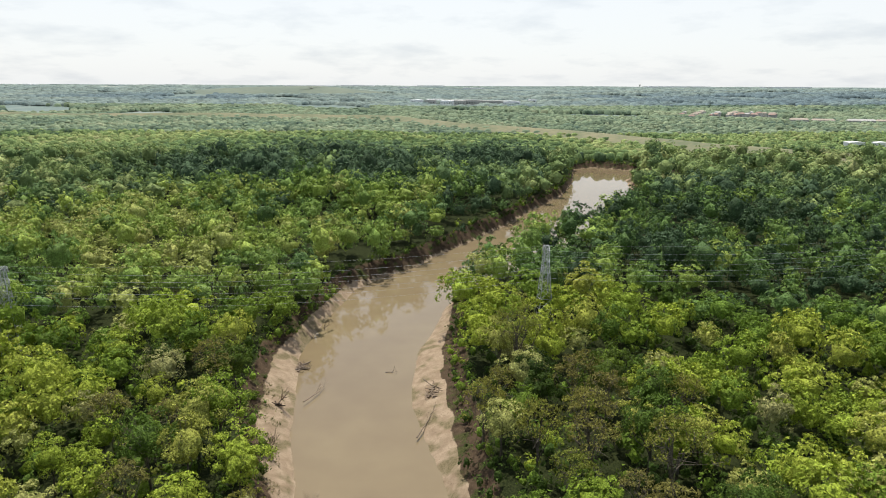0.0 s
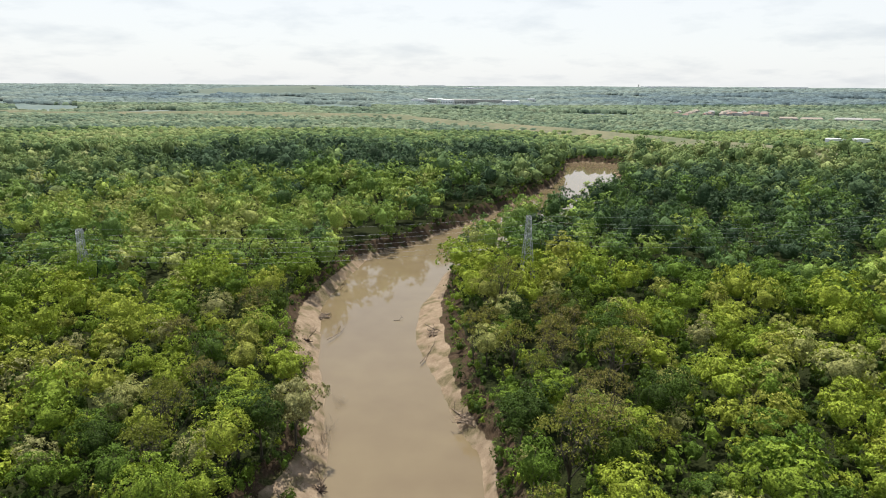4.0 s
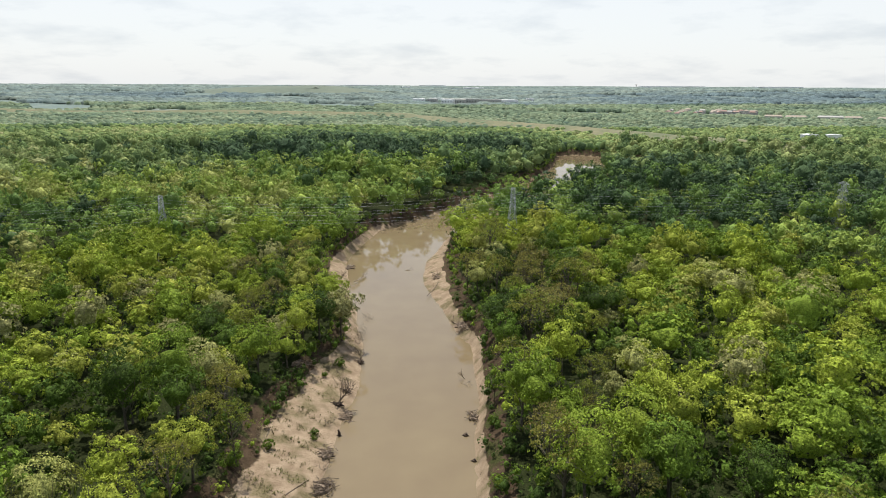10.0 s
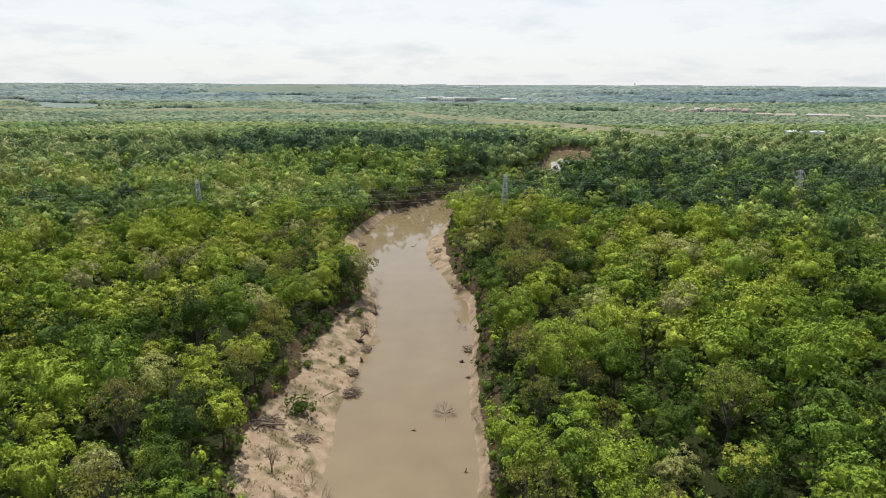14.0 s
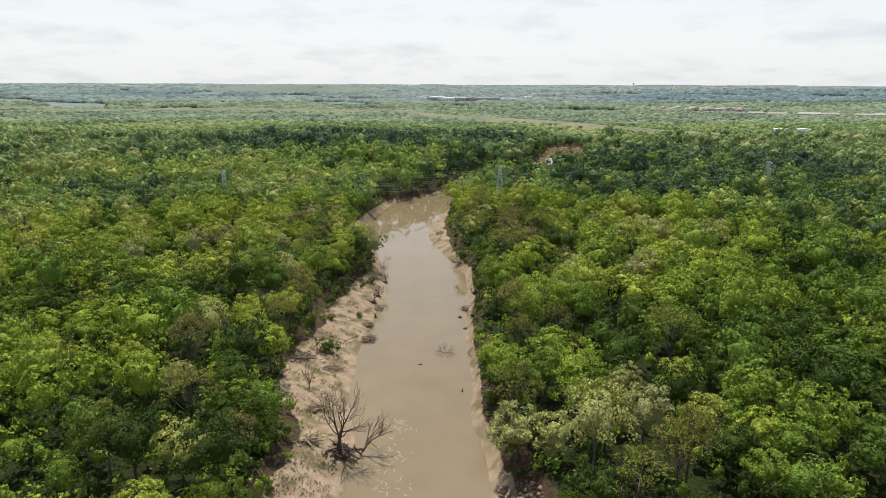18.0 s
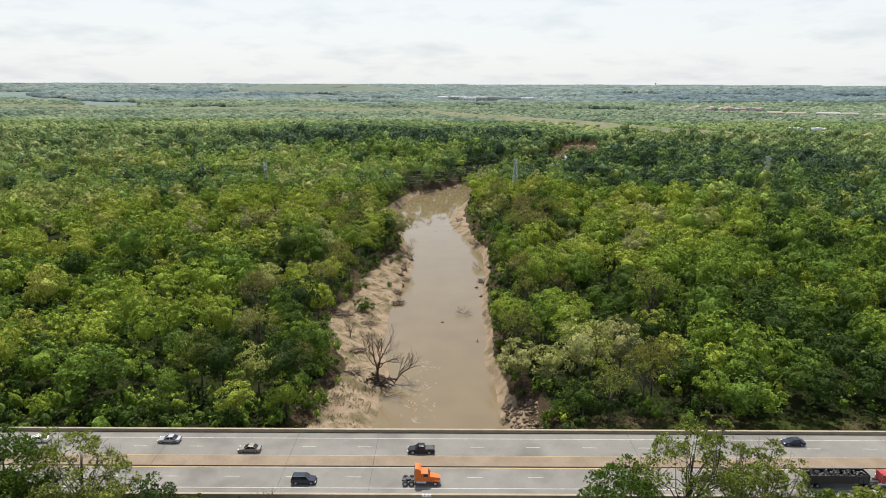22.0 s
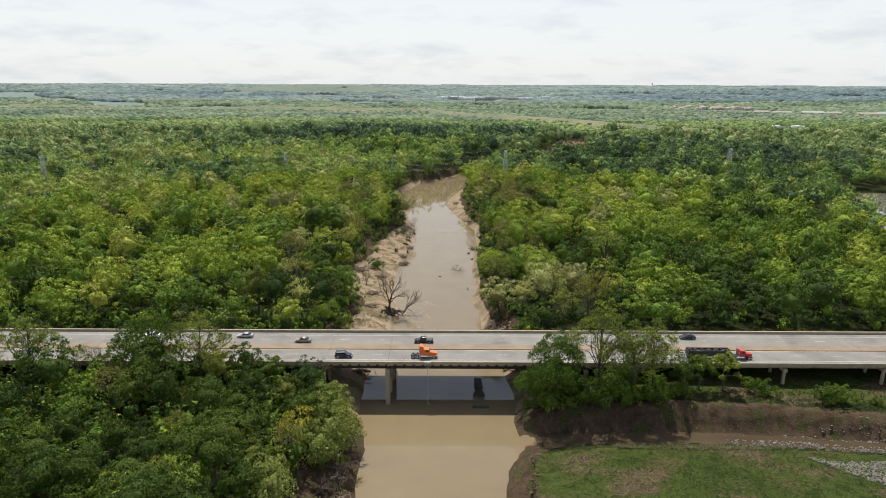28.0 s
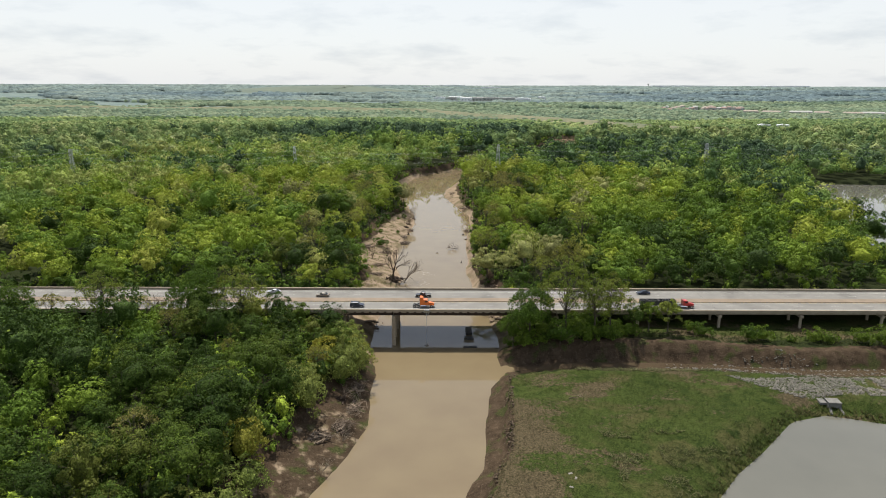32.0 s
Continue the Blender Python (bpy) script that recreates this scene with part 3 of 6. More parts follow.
def crown(r, height, radius, base, lumps, spread, level, cards, size, corners=3, solid=0.86, flat=0.8, stray=0.55):
    """A domed crown: uneven leafy clumps, with leaf sprays standing off them. Gives clump centres, vertices and triangles."""
    a = np.arange(lumps) * 2.39996 + r.uniform(-0.6, 0.6, lumps)
    q = np.sqrt((np.arange(lumps) + 0.4) / lumps) * r.uniform(0.82, 1.1, lumps)
    deep = np.sqrt(np.maximum(0.0, 1 - (q / 1.12) ** 2))
    level_z = base + (height - base) * (0.20 + 0.70 * deep) * r.uniform(0.8, 1.08, lumps)
    c = np.stack([np.cos(a) * q * radius * 0.84, np.sin(a) * q * radius * 0.84, level_z], -1)
    lump_r = radius * r.uniform(spread * 0.65, spread * 1.3, lumps)
    out, vs, fs, n = unit(c - (0, 0, base)), [], [], 0
    bv, bf = BALLS[level]
    if solid:
        for k in range(lumps):
            v = bv * (1 + r.normal(0, 0.16, (len(bv), 1))) * lump_r[k] * solid * (1, 1, flat)
            vs.append(v + c[k])
            fs.append(bf + n)
            n += len(v)
    smooth = n and sum(len(f) for f in fs)
    d = unit(r.normal(size=(lumps, cards, 3)) + out[:, None] * 0.8 + (0, 0, 0.35))
    pts = (c[:, None] + d * lump_r[:, None, None] * r.uniform(0.75, 1.12, (lumps, cards, 1)) * (1, 1, flat)).reshape(-1, 3)
    v, f = leaf_cards(r, pts, d.reshape(-1, 3), size, corners, stray)
    if corners == 4:
        f = np.concatenate([f[:, [0, 1, 2]], f[:, [0, 2, 3]]])
    vs.append(v)
    fs.append(f + n)
    return c, np.concatenate(vs), np.concatenate(fs), int(smooth)


def dome(r, height, radius, base, boughs, level, cards, size, corners=3, stray=0.4, spread=0.27, core=0.66):
    """A broad uneven crown: a shaded core, and round it leafy boughs of many small leaf sprays. Gives bough centres, vertices and triangles."""
    k = np.arange(boughs)
    lz = 1 - 1.14 * (k + 0.5) / boughs
    la = k * 2.39996 + r.uniform(-0.6, 0.6, boughs)
    ring = np.sqrt(np.maximum(0, 1 - lz * lz))
    bough = unit(np.stack([np.cos(la) * ring, np.sin(la) * ring, lz], -1) + r.normal(0, 0.13, (boughs, 3)))
    sway, phase = r.normal(0, 1, (3, 3)), r.uniform(0, 6.28, 3)
    zc = base + 0.40 * (height - base)

    def skin(d):
        return 0.86 + np.sin(d @ sway.T * 1.9 + phase).sum(1) * 0.075

    def place(d, f):
        return np.stack([d[:, 0] * f * radius, d[:, 1] * f * radius, zc + d[:, 2] * f * np.where(d[:, 2] > 0, height - zc, (zc - base) * 1.6)], -1)

    bv, bf = BALLS[level]
    turn = r.uniform(0, 6.28)
    d = np.stack([bv[:, 0] * math.cos(turn) - bv[:, 1] * math.sin(turn), bv[:, 0] * math.sin(turn) + bv[:, 1] * math.cos(turn), bv[:, 2]], -1)
    d = unit(d + r.normal(0, (0.16, 0.12, 0.08)[level], d.shape))
    near = np.arccos(np.clip(d @ bough.T, -1, 1)).min(1) * math.sqrt(boughs) / 1.5
    body = place(d, skin(d) * core * (1.08 - 0.30 * np.clip(near, 0, 1) ** 2 + r.normal(0, 0.06, len(d))))
    centre = place(bough, skin(bough) * r.uniform(0.80, 1.06, boughs))
    wide = radius * spread * r.uniform(0.65, 1.4, boughs)
    own = np.repeat(k, np.maximum(2, np.round(cards * wide ** 2 / (wide ** 2).sum())).astype(int))
    n = len(own)
    out = unit(r.normal(size=(n, 3)) + bough[own] * 0.9 + (0, 0, 0.5))
    pts = centre[own] + out * (wide[own] * r.uniform(0.68, 1.08, n))[:, None] * (1, 1, 0.8)
    v, f = leaf_cards(r, pts, unit(out + bough[own] * 0.7), size, corners, stray)
    if corners == 4:
        f = np.concatenate([f[:, [0, 1, 2]], f[:, [0, 2, 3]]])
    if not core:
        return centre, v, f, 0
    return centre, np.concatenate([body, v]), np.concatenate([bf, f + len(body)]), len(bf)


def crown_mesh(name, v, f, smooth, mat):
    me = array_mesh(name, v, f, mat)
    me.polygons.foreach_set("use_smooth", np.arange(len(f)) < smooth)
    return me


def limbs(r, height, base, tips, thick, lean=0.0, sides=5):
    """A tapering, slightly crooked trunk with limbs that reach into the crown."""
    s = Shape()
    k = 6
    bend = r.normal(size=2) * 0.05 * height + lean
    trunk = [Vector((bend[0] * (i / k) ** 2, bend[1] * (i / k) ** 2, height * 0.80 * i / k - (0.4 if i == 0 else 0))) for i in range(k + 1)]
    s.tube(trunk, [thick * (1.35 if i == 0 else 1) * (1 - 0.8 * i / k) for i in range(k + 1)], 7)
    for n, tip in enumerate(tips):
        tip = Vector(tip)
        at = min(0.92, max(base / height * 0.75, r.uniform(0.3, 0.8)))
        f = at * k
        i = min(int(f), k - 1)
        root = trunk[i].lerp(trunk[i + 1], f - i)
        mid = root.lerp(tip, 0.5) + Vector(r.normal(size=3)) * 0.05 * height
        mid.z += 0.05 * height * r.uniform(-0.6, 0.6)
        th = thick * (1 - 0.8 * at) * 0.6
        s.tube([root, mid, tip], [th, th * 0.6, th * 0.18], sides)
    return s


TREES = []


def make_tree_kind(seed, height, radius, base, lumps, mat, spread=0.30, cards=10, leaf=0.48, solid=0.86, twigs=0, stray=0.55, flat=0.8, level=1, whole=False, core=0.66):
    """Meshes of one kind of tree: a trunk with limbs and a crown of clumps and leaf sprays."""
    r = np.random.RandomState(seed)
    if whole:
        c, v, f, smooth = dome(r, height, radius, base, lumps, 2, cards, leaf, 4, stray, spread, core)
    else:
        c, v, f, smooth = crown(r, height, radius, base, lumps, spread, level, cards, leaf, 4, solid, flat, stray)
    order = r.permutation(len(c))
    wood = limbs(r, height, base, [tuple(c[i]) for i in order[: 8 + twigs]], 0.016 * height + 0.05)
    for i in order[: twigs * 2]:
        tip = Vector(c[i])
        for _ in range(4):
            end = tip + Vector(r.normal(size=3)) * radius * 0.15 + Vector((0, 0, radius * 0.08))
            wood.tube([tip, tip.lerp(end, 0.5) + Vector(r.normal(size=3)) * 0.12, end], [0.06, 0.04, 0.015], 3)
    trunk_me = wood.mesh("trunk")
    trunk_me.materials.append(M_BARK)
    TREES.append((trunk_me, crown_mesh("crown", v, f, smooth, mat), height, radius))
    return len(TREES) - 1


FULL = [make_tree_kind(11 + i, h, rad, b, lu, M_LEAF, 0.215, 1500, 0.26, whole=True, stray=0.38) for i, (h, rad, b, lu) in enumerate([(15.4, 5.9, 4.6, 40), (13.8, 5.3, 4.0, 34), (16.4, 6.4, 5.2, 46), (12.6, 5.7, 3.4, 36), (15.4, 4.9, 4.2, 30), (11.4, 5.1, 3.0, 32)])]
FULL += [make_tree_kind(21 + i, h, rad, b, lu, M_LEAF, 0.185, 1300, 0.26, whole=True, twigs=3, stray=0.6) for i, (h, rad, b, lu) in enumerate([(16.0, 5.9, 5.0, 40), (14.2, 5.2, 4.2, 36)])]
# the same crowns again, with cloud shade put into the leaf colour
CLOUDED = []
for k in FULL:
    clouded_crown = TREES[k][1].copy()
    clouded_crown.materials[0] = M_LEAF_CLOUDED
    TREES.append((TREES[k][0], clouded_crown, *TREES[k][2:]))
    CLOUDED.append(len(TREES) - 1)
AIRY = [make_tree_kind(31 + i, h, rad, b, 46, M_BUD, 0.20, 20, 0.27, 0.0, 10, 0.9) for i, (h, rad, b) in enumerate([(16.0, 6.2, 5.0), (14.5, 5.4, 4.2), (13.5, 5.0, 4.0)])]
BUSH = [make_tree_kind(51 + i, h, rad, 0.2, 16, M_LEAF_RICH, 0.30, 520, 0.19, whole=True, stray=0.6) for i, (h, rad) in enumerate([(4.2, 2.3), (5.6, 2.6), (3.0, 1.9)])]
WILLOW = [make_tree_kind(61 + i, h, rad, 0.6, 22, M_WILLOW, 0.30, 1100, 0.19, whole=True, stray=0.8) for i, (h, rad) in enumerate([(6.5, 2.8), (8.0, 3.2)])]
TALL = [make_tree_kind(71, 23.5, 9.0, 4.0, 84, M_SPARSE, 0.165, 4600, 0.30, whole=True, twigs=18, stray=0.8, core=0.0), make_tree_kind(72, 22.5, 8.4, 4.0, 78, M_SPARSE, 0.165, 4200, 0.30, whole=True, twigs=18, stray=0.8, core=0.0), make_tree_kind(73, 20.5, 8.4, 1.8, 54, M_LEAF_RICH, 0.25, 5600, 0.30, whole=True, twigs=4, stray=0.6, core=0.55)]

SMALL = make_tree_kind(81, 13.0, 4.8, 0.6, 40, M_SPARSE, 0.24, 20, 0.36, 0.8, 6)


def plant(kind, x, y, scale=1.0, turn=None, label="", category="tree", name="tree", group="trees along the river", sink=0.15):
    trunk_me, crown_me, _, _ = TREES[kind]
    z = float(survey([x], [y])[0][0])
    turn = R.uniform(0, 360) if turn is None else turn
    e = thing(name, pose(x, y, z - sink, 0, 0, turn) @ Matrix.Diagonal((scale, scale, scale * R.uniform(0.85, 1.15), 1)), label, category, group)
    part("trunk", trunk_me, None, e)
    part("crown", crown_me, None, e)
    return e


R = np.random.RandomState(5)

# every tree of the wood: a jittered grid over the land, thinned where the ground is open
def scatter(x0, x1, y0, y1, step, seed):
    r = np.random.RandomState(seed)
    x, y = np.meshgrid(np.arange(x0, x1, step), np.arange(y0, y1, step))
    x = x + r.uniform(-0.46, 0.46, x.shape) * step + (np.arange(x.shape[0]) % 2)[:, None] * step * 0.5
    y = y + r.uniform(-0.46, 0.46, y.shape) * step
    return x.ravel(), y.ravel()


def wooded(x, y, d, w, z):
    """Where trees grow: off the water, the bare banks, the meadow and the highway."""
    ok = d > w + np.where(y > 340, -0.8, 1.0) + 1.5 * wobble(x, y, 25, 21)
    ok &= ~((y > -10) & (y < np.where(x > 20, 29, 27)) & (np.abs(x - 20) < 1500))
    ok &= ~((x > 25) & (y < 0))
    ok &= ~((y < -8) & (x > -9 + 0 * y) & (x < 25))
    ok &= ~((y < -16) & (x < 20) & (d < w + 5))
    for ring in (POND, LAKE):
        ok &= ~inside(x, y, ring) & (to_line(x, y, np.vstack([ring, ring[:1]])) > (5 if ring is POND else 6))
    return ok


tx, ty = scatter(-760, 800, -260, 830, 10.4, 77)
# closer-set younger trees below the bridge
sx, sy = scatter(-150, -8, -105, -11, 8.0, 78)
apart = ~((tx > -150) & (tx < -8) & (ty > -105) & (ty < -11))
tx, ty = np.concatenate([tx[apart], sx]), np.concatenate([ty[apart], sy])
half = 30 + 0.78 * (ty + 235)
keep = (np.abs(tx - 20) < half) & (ty > -215)
tx, ty = tx[keep], ty[keep]
tz, td, tw = survey(tx, ty)
keep = wooded(tx, ty, td, tw, tz)
tx, ty, tz, td = tx[keep], ty[keep], tz[keep], td[keep]
tone_t = np.clip(0.47 + 0.13 * wobble(tx, ty, 120, 41) + 0.07 * wobble(tx, ty, 40, 43) + R.normal(0, 0.20, len(tx)), 0, 1)
# cloud shade painted into tree tones by area; negative terms are sunlit patches
cloud_shade = smooth01((1.2 - np.hypot((tx + 45) / 190, (ty - 740) / 165)) / 0.4) * 0.58 + smooth01((1.2 - np.hypot((tx - 235) / 220, (ty - 480) / 150)) / 0.5) * 0.40 - smooth01(1.3 - np.hypot((tx + 120) / 150, (ty - 430) / 70)) * 0.15
cloud_shade += 0.14 * smooth01((tx - 95) / 45) * smooth01((370 - ty) / 80) + 0.22 * smooth01((tx - 82) / 30) * smooth01((125 - ty) / 40) + 0.05 * smooth01((75 - ty) / 45) + 0.12 * smooth01((-tx - 80) / 50) * smooth01((170 - ty) / 60)
cloud_shade -= 0.16 * smooth01(1.3 - np.hypot((tx - 105) / 80, (ty - 225) / 90)) + 0.12 * smooth01(1.3 - np.hypot((tx + 70) / 70, (ty - 215) / 80))
# trees below the bridge are darkened as well, for the cloud over them
tone_t = np.clip(tone_t - cloud_shade - 0.26 * (ty < 0), 0, 1)
grow = np.clip(R.normal(1.03, 0.22, len(tx)) + 0.08 * wobble(tx, ty, 60, 45), 0.55, 1.5)
grow = grow * (1 + 0.32 * smooth01((tx + 160) / 60) * smooth01((90 - tx) / 40) * smooth01((ty - 510) / 40) * smooth01((760 - ty) / 60))
inner = to_line(tx, ty, RIGHT) < to_line(tx, ty, LEFT)
grow = np.where(inner, grow * (1 + 0.15 * smooth01((170 - tx) / 50) * smooth01((ty - 330) / 30) * smooth01((560 - ty) / 60)), grow)
grow = np.where((tx < 0) & (ty < -9) & (ty > -52), grow * 0.78, grow)
grow = np.where((ty < -52), grow * 0.85, grow)

# the 300 that the camera passes nearest are trees of their own
passing = (ty > -125) & (ty < 300)
rank = np.where(passing, np.abs(tx - 20) + np.where(ty < 0, 0, 12), 1e9)
near = np.argsort(rank, kind="stable")[:290]
is_near = np.zeros(len(tx), bool)
is_near[near] = True
SAY_FULL = ["leafy green bottomland tree in full spring leaf", "round-crowned bright green tree on the river bank", "broad deep-green tree with a lumpy crown", "yellow-green tree with fresh spring leaves"]
SAY_AIRY = ["thin-crowned tree just coming into bud", "half-bare olive-brown tree with fine twigs"]
for i in near:
    if R.uniform() < (0.27 if ty[i] > 0 else 0.10):
        plant(AIRY[R.randint(3)], tx[i], ty[i], grow[i], label=SAY_AIRY[R.randint(2)])
    else:
        kind = R.randint(8)
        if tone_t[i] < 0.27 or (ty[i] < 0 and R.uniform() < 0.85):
            plant(CLOUDED[kind], tx[i], ty[i], grow[i], label="broad-crowned tree, its green darkened for cloud shade")
        else:
            plant(FULL[kind], tx[i], ty[i], grow[i], label=SAY_FULL[kind % 4])


def forest(name, sel, kinds, label, size=None, mat=None):
    """Many trees joined into one mesh: each is a copy of one of a few small crowns, with its own size, turn and tone."""
    pick = np.random.RandomState(len(sel)).randint(0, len(kinds), len(sel))
    vs, fs, ts, n = [], [], [], 0
    sm = []
    for k, (v, f, smooth) in enumerate(kinds):
        s = sel[pick == k]
        if not len(s):
            continue
        a = R.uniform(0, 2 * np.pi, len(s))
        g = (grow if size is None else size)[s][:, None]
        x = (v[None, :, 0] * np.cos(a)[:, None] - v[None, :, 1] * np.sin(a)[:, None]) * g + tx[s][:, None]
        y = (v[None, :, 0] * np.sin(a)[:, None] + v[None, :, 1] * np.cos(a)[:, None]) * g + ty[s][:, None]
        z = v[None, :, 2] * g * R.uniform(0.82, 1.2, (len(s), 1)) + tz[s][:, None]
        vs.append(np.stack([x, y, z], -1).reshape(-1, 3))
        fs.append((f[None] + (np.arange(len(s)) * len(v))[:, None, None]).reshape(-1, f.shape[1]) + n)
        ts.append(np.repeat(tone_t[s], len(v)))
        sm.append(np.tile(np.arange(len(f)) < smooth, len(s)))
        n += len(s) * len(v)
    me = array_mesh(name, np.concatenate(vs), np.concatenate(fs), mat or M_LEAF_FAR, np.concatenate(ts))
    me.polygons.foreach_set("use_smooth", np.concatenate(sm))
    return tagged(new(name, me), label, "forest", kind="stuff")


def small_crown(seed, height, radius, base, lumps, level, cards, size, spread=0.29, core=0.68):
    return dome(np.random.RandomState(seed), height, radius, base, lumps, level, cards, size, 3, 0.4, spread, core)[1:]


from_path = np.hypot(tx - 20, np.where(ty > 121, ty - 121, 0))
from_path = from_path + R.normal(0, 34, len(tx)) * (from_path > 330)
mid = np.nonzero(~is_near & (from_path < 235))[0]
wide = np.nonzero(~is_near & (from_path >= 235) & (from_path < 470))[0]
beyond = np.nonzero(~is_near & (from_path >= 470))[0]
SIZES = [(15.4, 5.8, 4.6), (13.8, 5.3, 4.2), (16.6, 6.3, 5.4), (12.4, 5.6, 3.4), (15.8, 4.8, 4.6), (11.2, 5.0, 3.0)]
MID_KINDS = [small_crown(100 + i, h, rad, b, 34, 1, 700, 0.42, 0.22, 0.68) for i, (h, rad, b) in enumerate(SIZES)]
WIDE_KINDS = [small_crown(200 + i, h, rad, b, 22, 1, 200, 0.66, 0.26, 0.74) for i, (h, rad, b) in enumerate(SIZES)]
forest("woodland", mid, MID_KINDS, "dense green bottomland forest canopy beyond the banks")
forest("distant_woodland", wide, WIDE_KINDS, "unbroken forest canopy stretching away, faintly haze-tinted green", None, M_LEAF_HAZE1)
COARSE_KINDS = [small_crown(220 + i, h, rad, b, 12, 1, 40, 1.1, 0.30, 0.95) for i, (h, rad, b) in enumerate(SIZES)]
forest("distant_woodland", beyond, COARSE_KINDS, "unbroken forest canopy far off, haze-tinted green", None, M_LEAF_HAZE2)
# the wood goes on beside and behind the way
keep_t = (tx, ty, tz, tone_t, grow)
tx, ty = scatter(-460, 480, -330, 260, 11.0, 79)
tz, td, tw = survey(tx, ty)
outside = wooded(tx, ty, td, tw, tz) & ((np.abs(tx - 20) > 26 + 0.78 * (ty + 235)) | (ty < -212))
tx, ty, tz = tx[outside], ty[outside], tz[outside]
tone_t = np.clip(R.normal(0.42, 0.2, len(tx)), 0, 1)
grow = np.clip(R.normal(1.05, 0.18, len(tx)), 0.6, 1.5)
forest("woodland", np.arange(len(tx)), COARSE_KINDS, "green forest canopy going on past the river")
tx, ty, tz, tone_t, grow = keep_t
# undergrowth along the edges of the wood
ux, uy = scatter(-130, 380, -130, 870, 4.0, 88)
uz, ud, uw = survey(ux, uy)
edge = (ud > uw - 1.2) & (ud < uw + np.where(uy > 400, 5, 9)) & ~((ux > 25) & (uy < 26)) & ~((uy > -9) & (uy < 24))
edge |= (ux < -3) & (uy < -9) & (uy > -60) & (ud > uw) & (R.uniform(size=ux.shape) < 0.6)
edge |= (uy > 26) & (uy < 38) & (ux < 0) & (ud > uw)
fill = scatter(-150, 190, 30, 330, 6.6, 93)
kz, kd, kw = survey(*fill)
ux, uy, uz = np.concatenate([ux, fill[0]]), np.concatenate([uy, fill[1]]), np.concatenate([uz, kz])
edge, ud = np.concatenate([edge, (kd > kw + 6) & wooded(*fill, kd, kw, kz)]), np.concatenate([ud, kd])
n_fill = len(fill[0])
thick = scatter(-135, 170, -112, 44, 5.2, 91)
kz, kd, kw = survey(*thick)
dense = (kd > kw + 0.5) & (((thick[0] < -7) & (thick[1] < -11)) | ((thick[0] < -2) & (thick[1] > 23) & (thick[1] < 36)))
ux, uy, uz, edge = np.concatenate([ux, thick[0]]), np.concatenate([uy, thick[1]]), np.concatenate([uz, kz]), np.concatenate([edge, dense])
is_fill = np.concatenate([np.zeros(len(ud) - n_fill, bool), np.ones(n_fill, bool), np.zeros(len(kz), bool)])[edge]
is_thick = np.concatenate([np.zeros(len(ud), bool), np.ones(len(kz), bool)])[edge]
keep_t = (tx, ty, tz, tone_t)
tx, ty, tz = ux[edge], uy[edge], uz[edge]
# tone lowered so the gaps between trees read as shade
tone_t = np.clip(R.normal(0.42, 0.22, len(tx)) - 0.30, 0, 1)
low = np.clip(R.normal(0.32, 0.11, len(tx)), 0.14, 0.7) + is_thick * R.uniform(0.1, 0.38, len(tx)) + is_fill * R.uniform(0.1, 0.3, len(tx))
UNDER = [small_crown(300 + i, 12, 5.2, 0.3, 9, 0, 34, 0.95, 0.36) for i in range(4)]
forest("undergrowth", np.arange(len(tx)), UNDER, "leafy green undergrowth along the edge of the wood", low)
tx, ty, tz, tone_t = keep_t

# far woods: low crowns, growing sparser to the distance, haze put into their colour
ROW_LINE = np.array([(-1300, 1840), (-1068, 1800), (-462, 1710), (-36, 1590), (86, 1372), (308, 1090), (407, 918), (520, 800), (700, 700)], float)
CAP = (np.array([(1.15 * math.cos(k * 1.2566), 1.15 * math.sin(k * 1.2566), -1.5) for k in range(5)] + [(0.8 * math.cos(k * 1.2566 + 0.6), 0.8 * math.sin(k * 1.2566 + 0.6), 0.25) for k in range(5)] + [(0, 0, 0.6)]), np.array([(k, (k + 1) % 5, 5 + k) for k in range(5)] + [((k + 1) % 5, 5 + (k + 1) % 5, 5 + k) for k in range(5)] + [(5 + k, 5 + (k + 1) % 5, 10) for k in range(5)]))
r = np.random.RandomState(9)
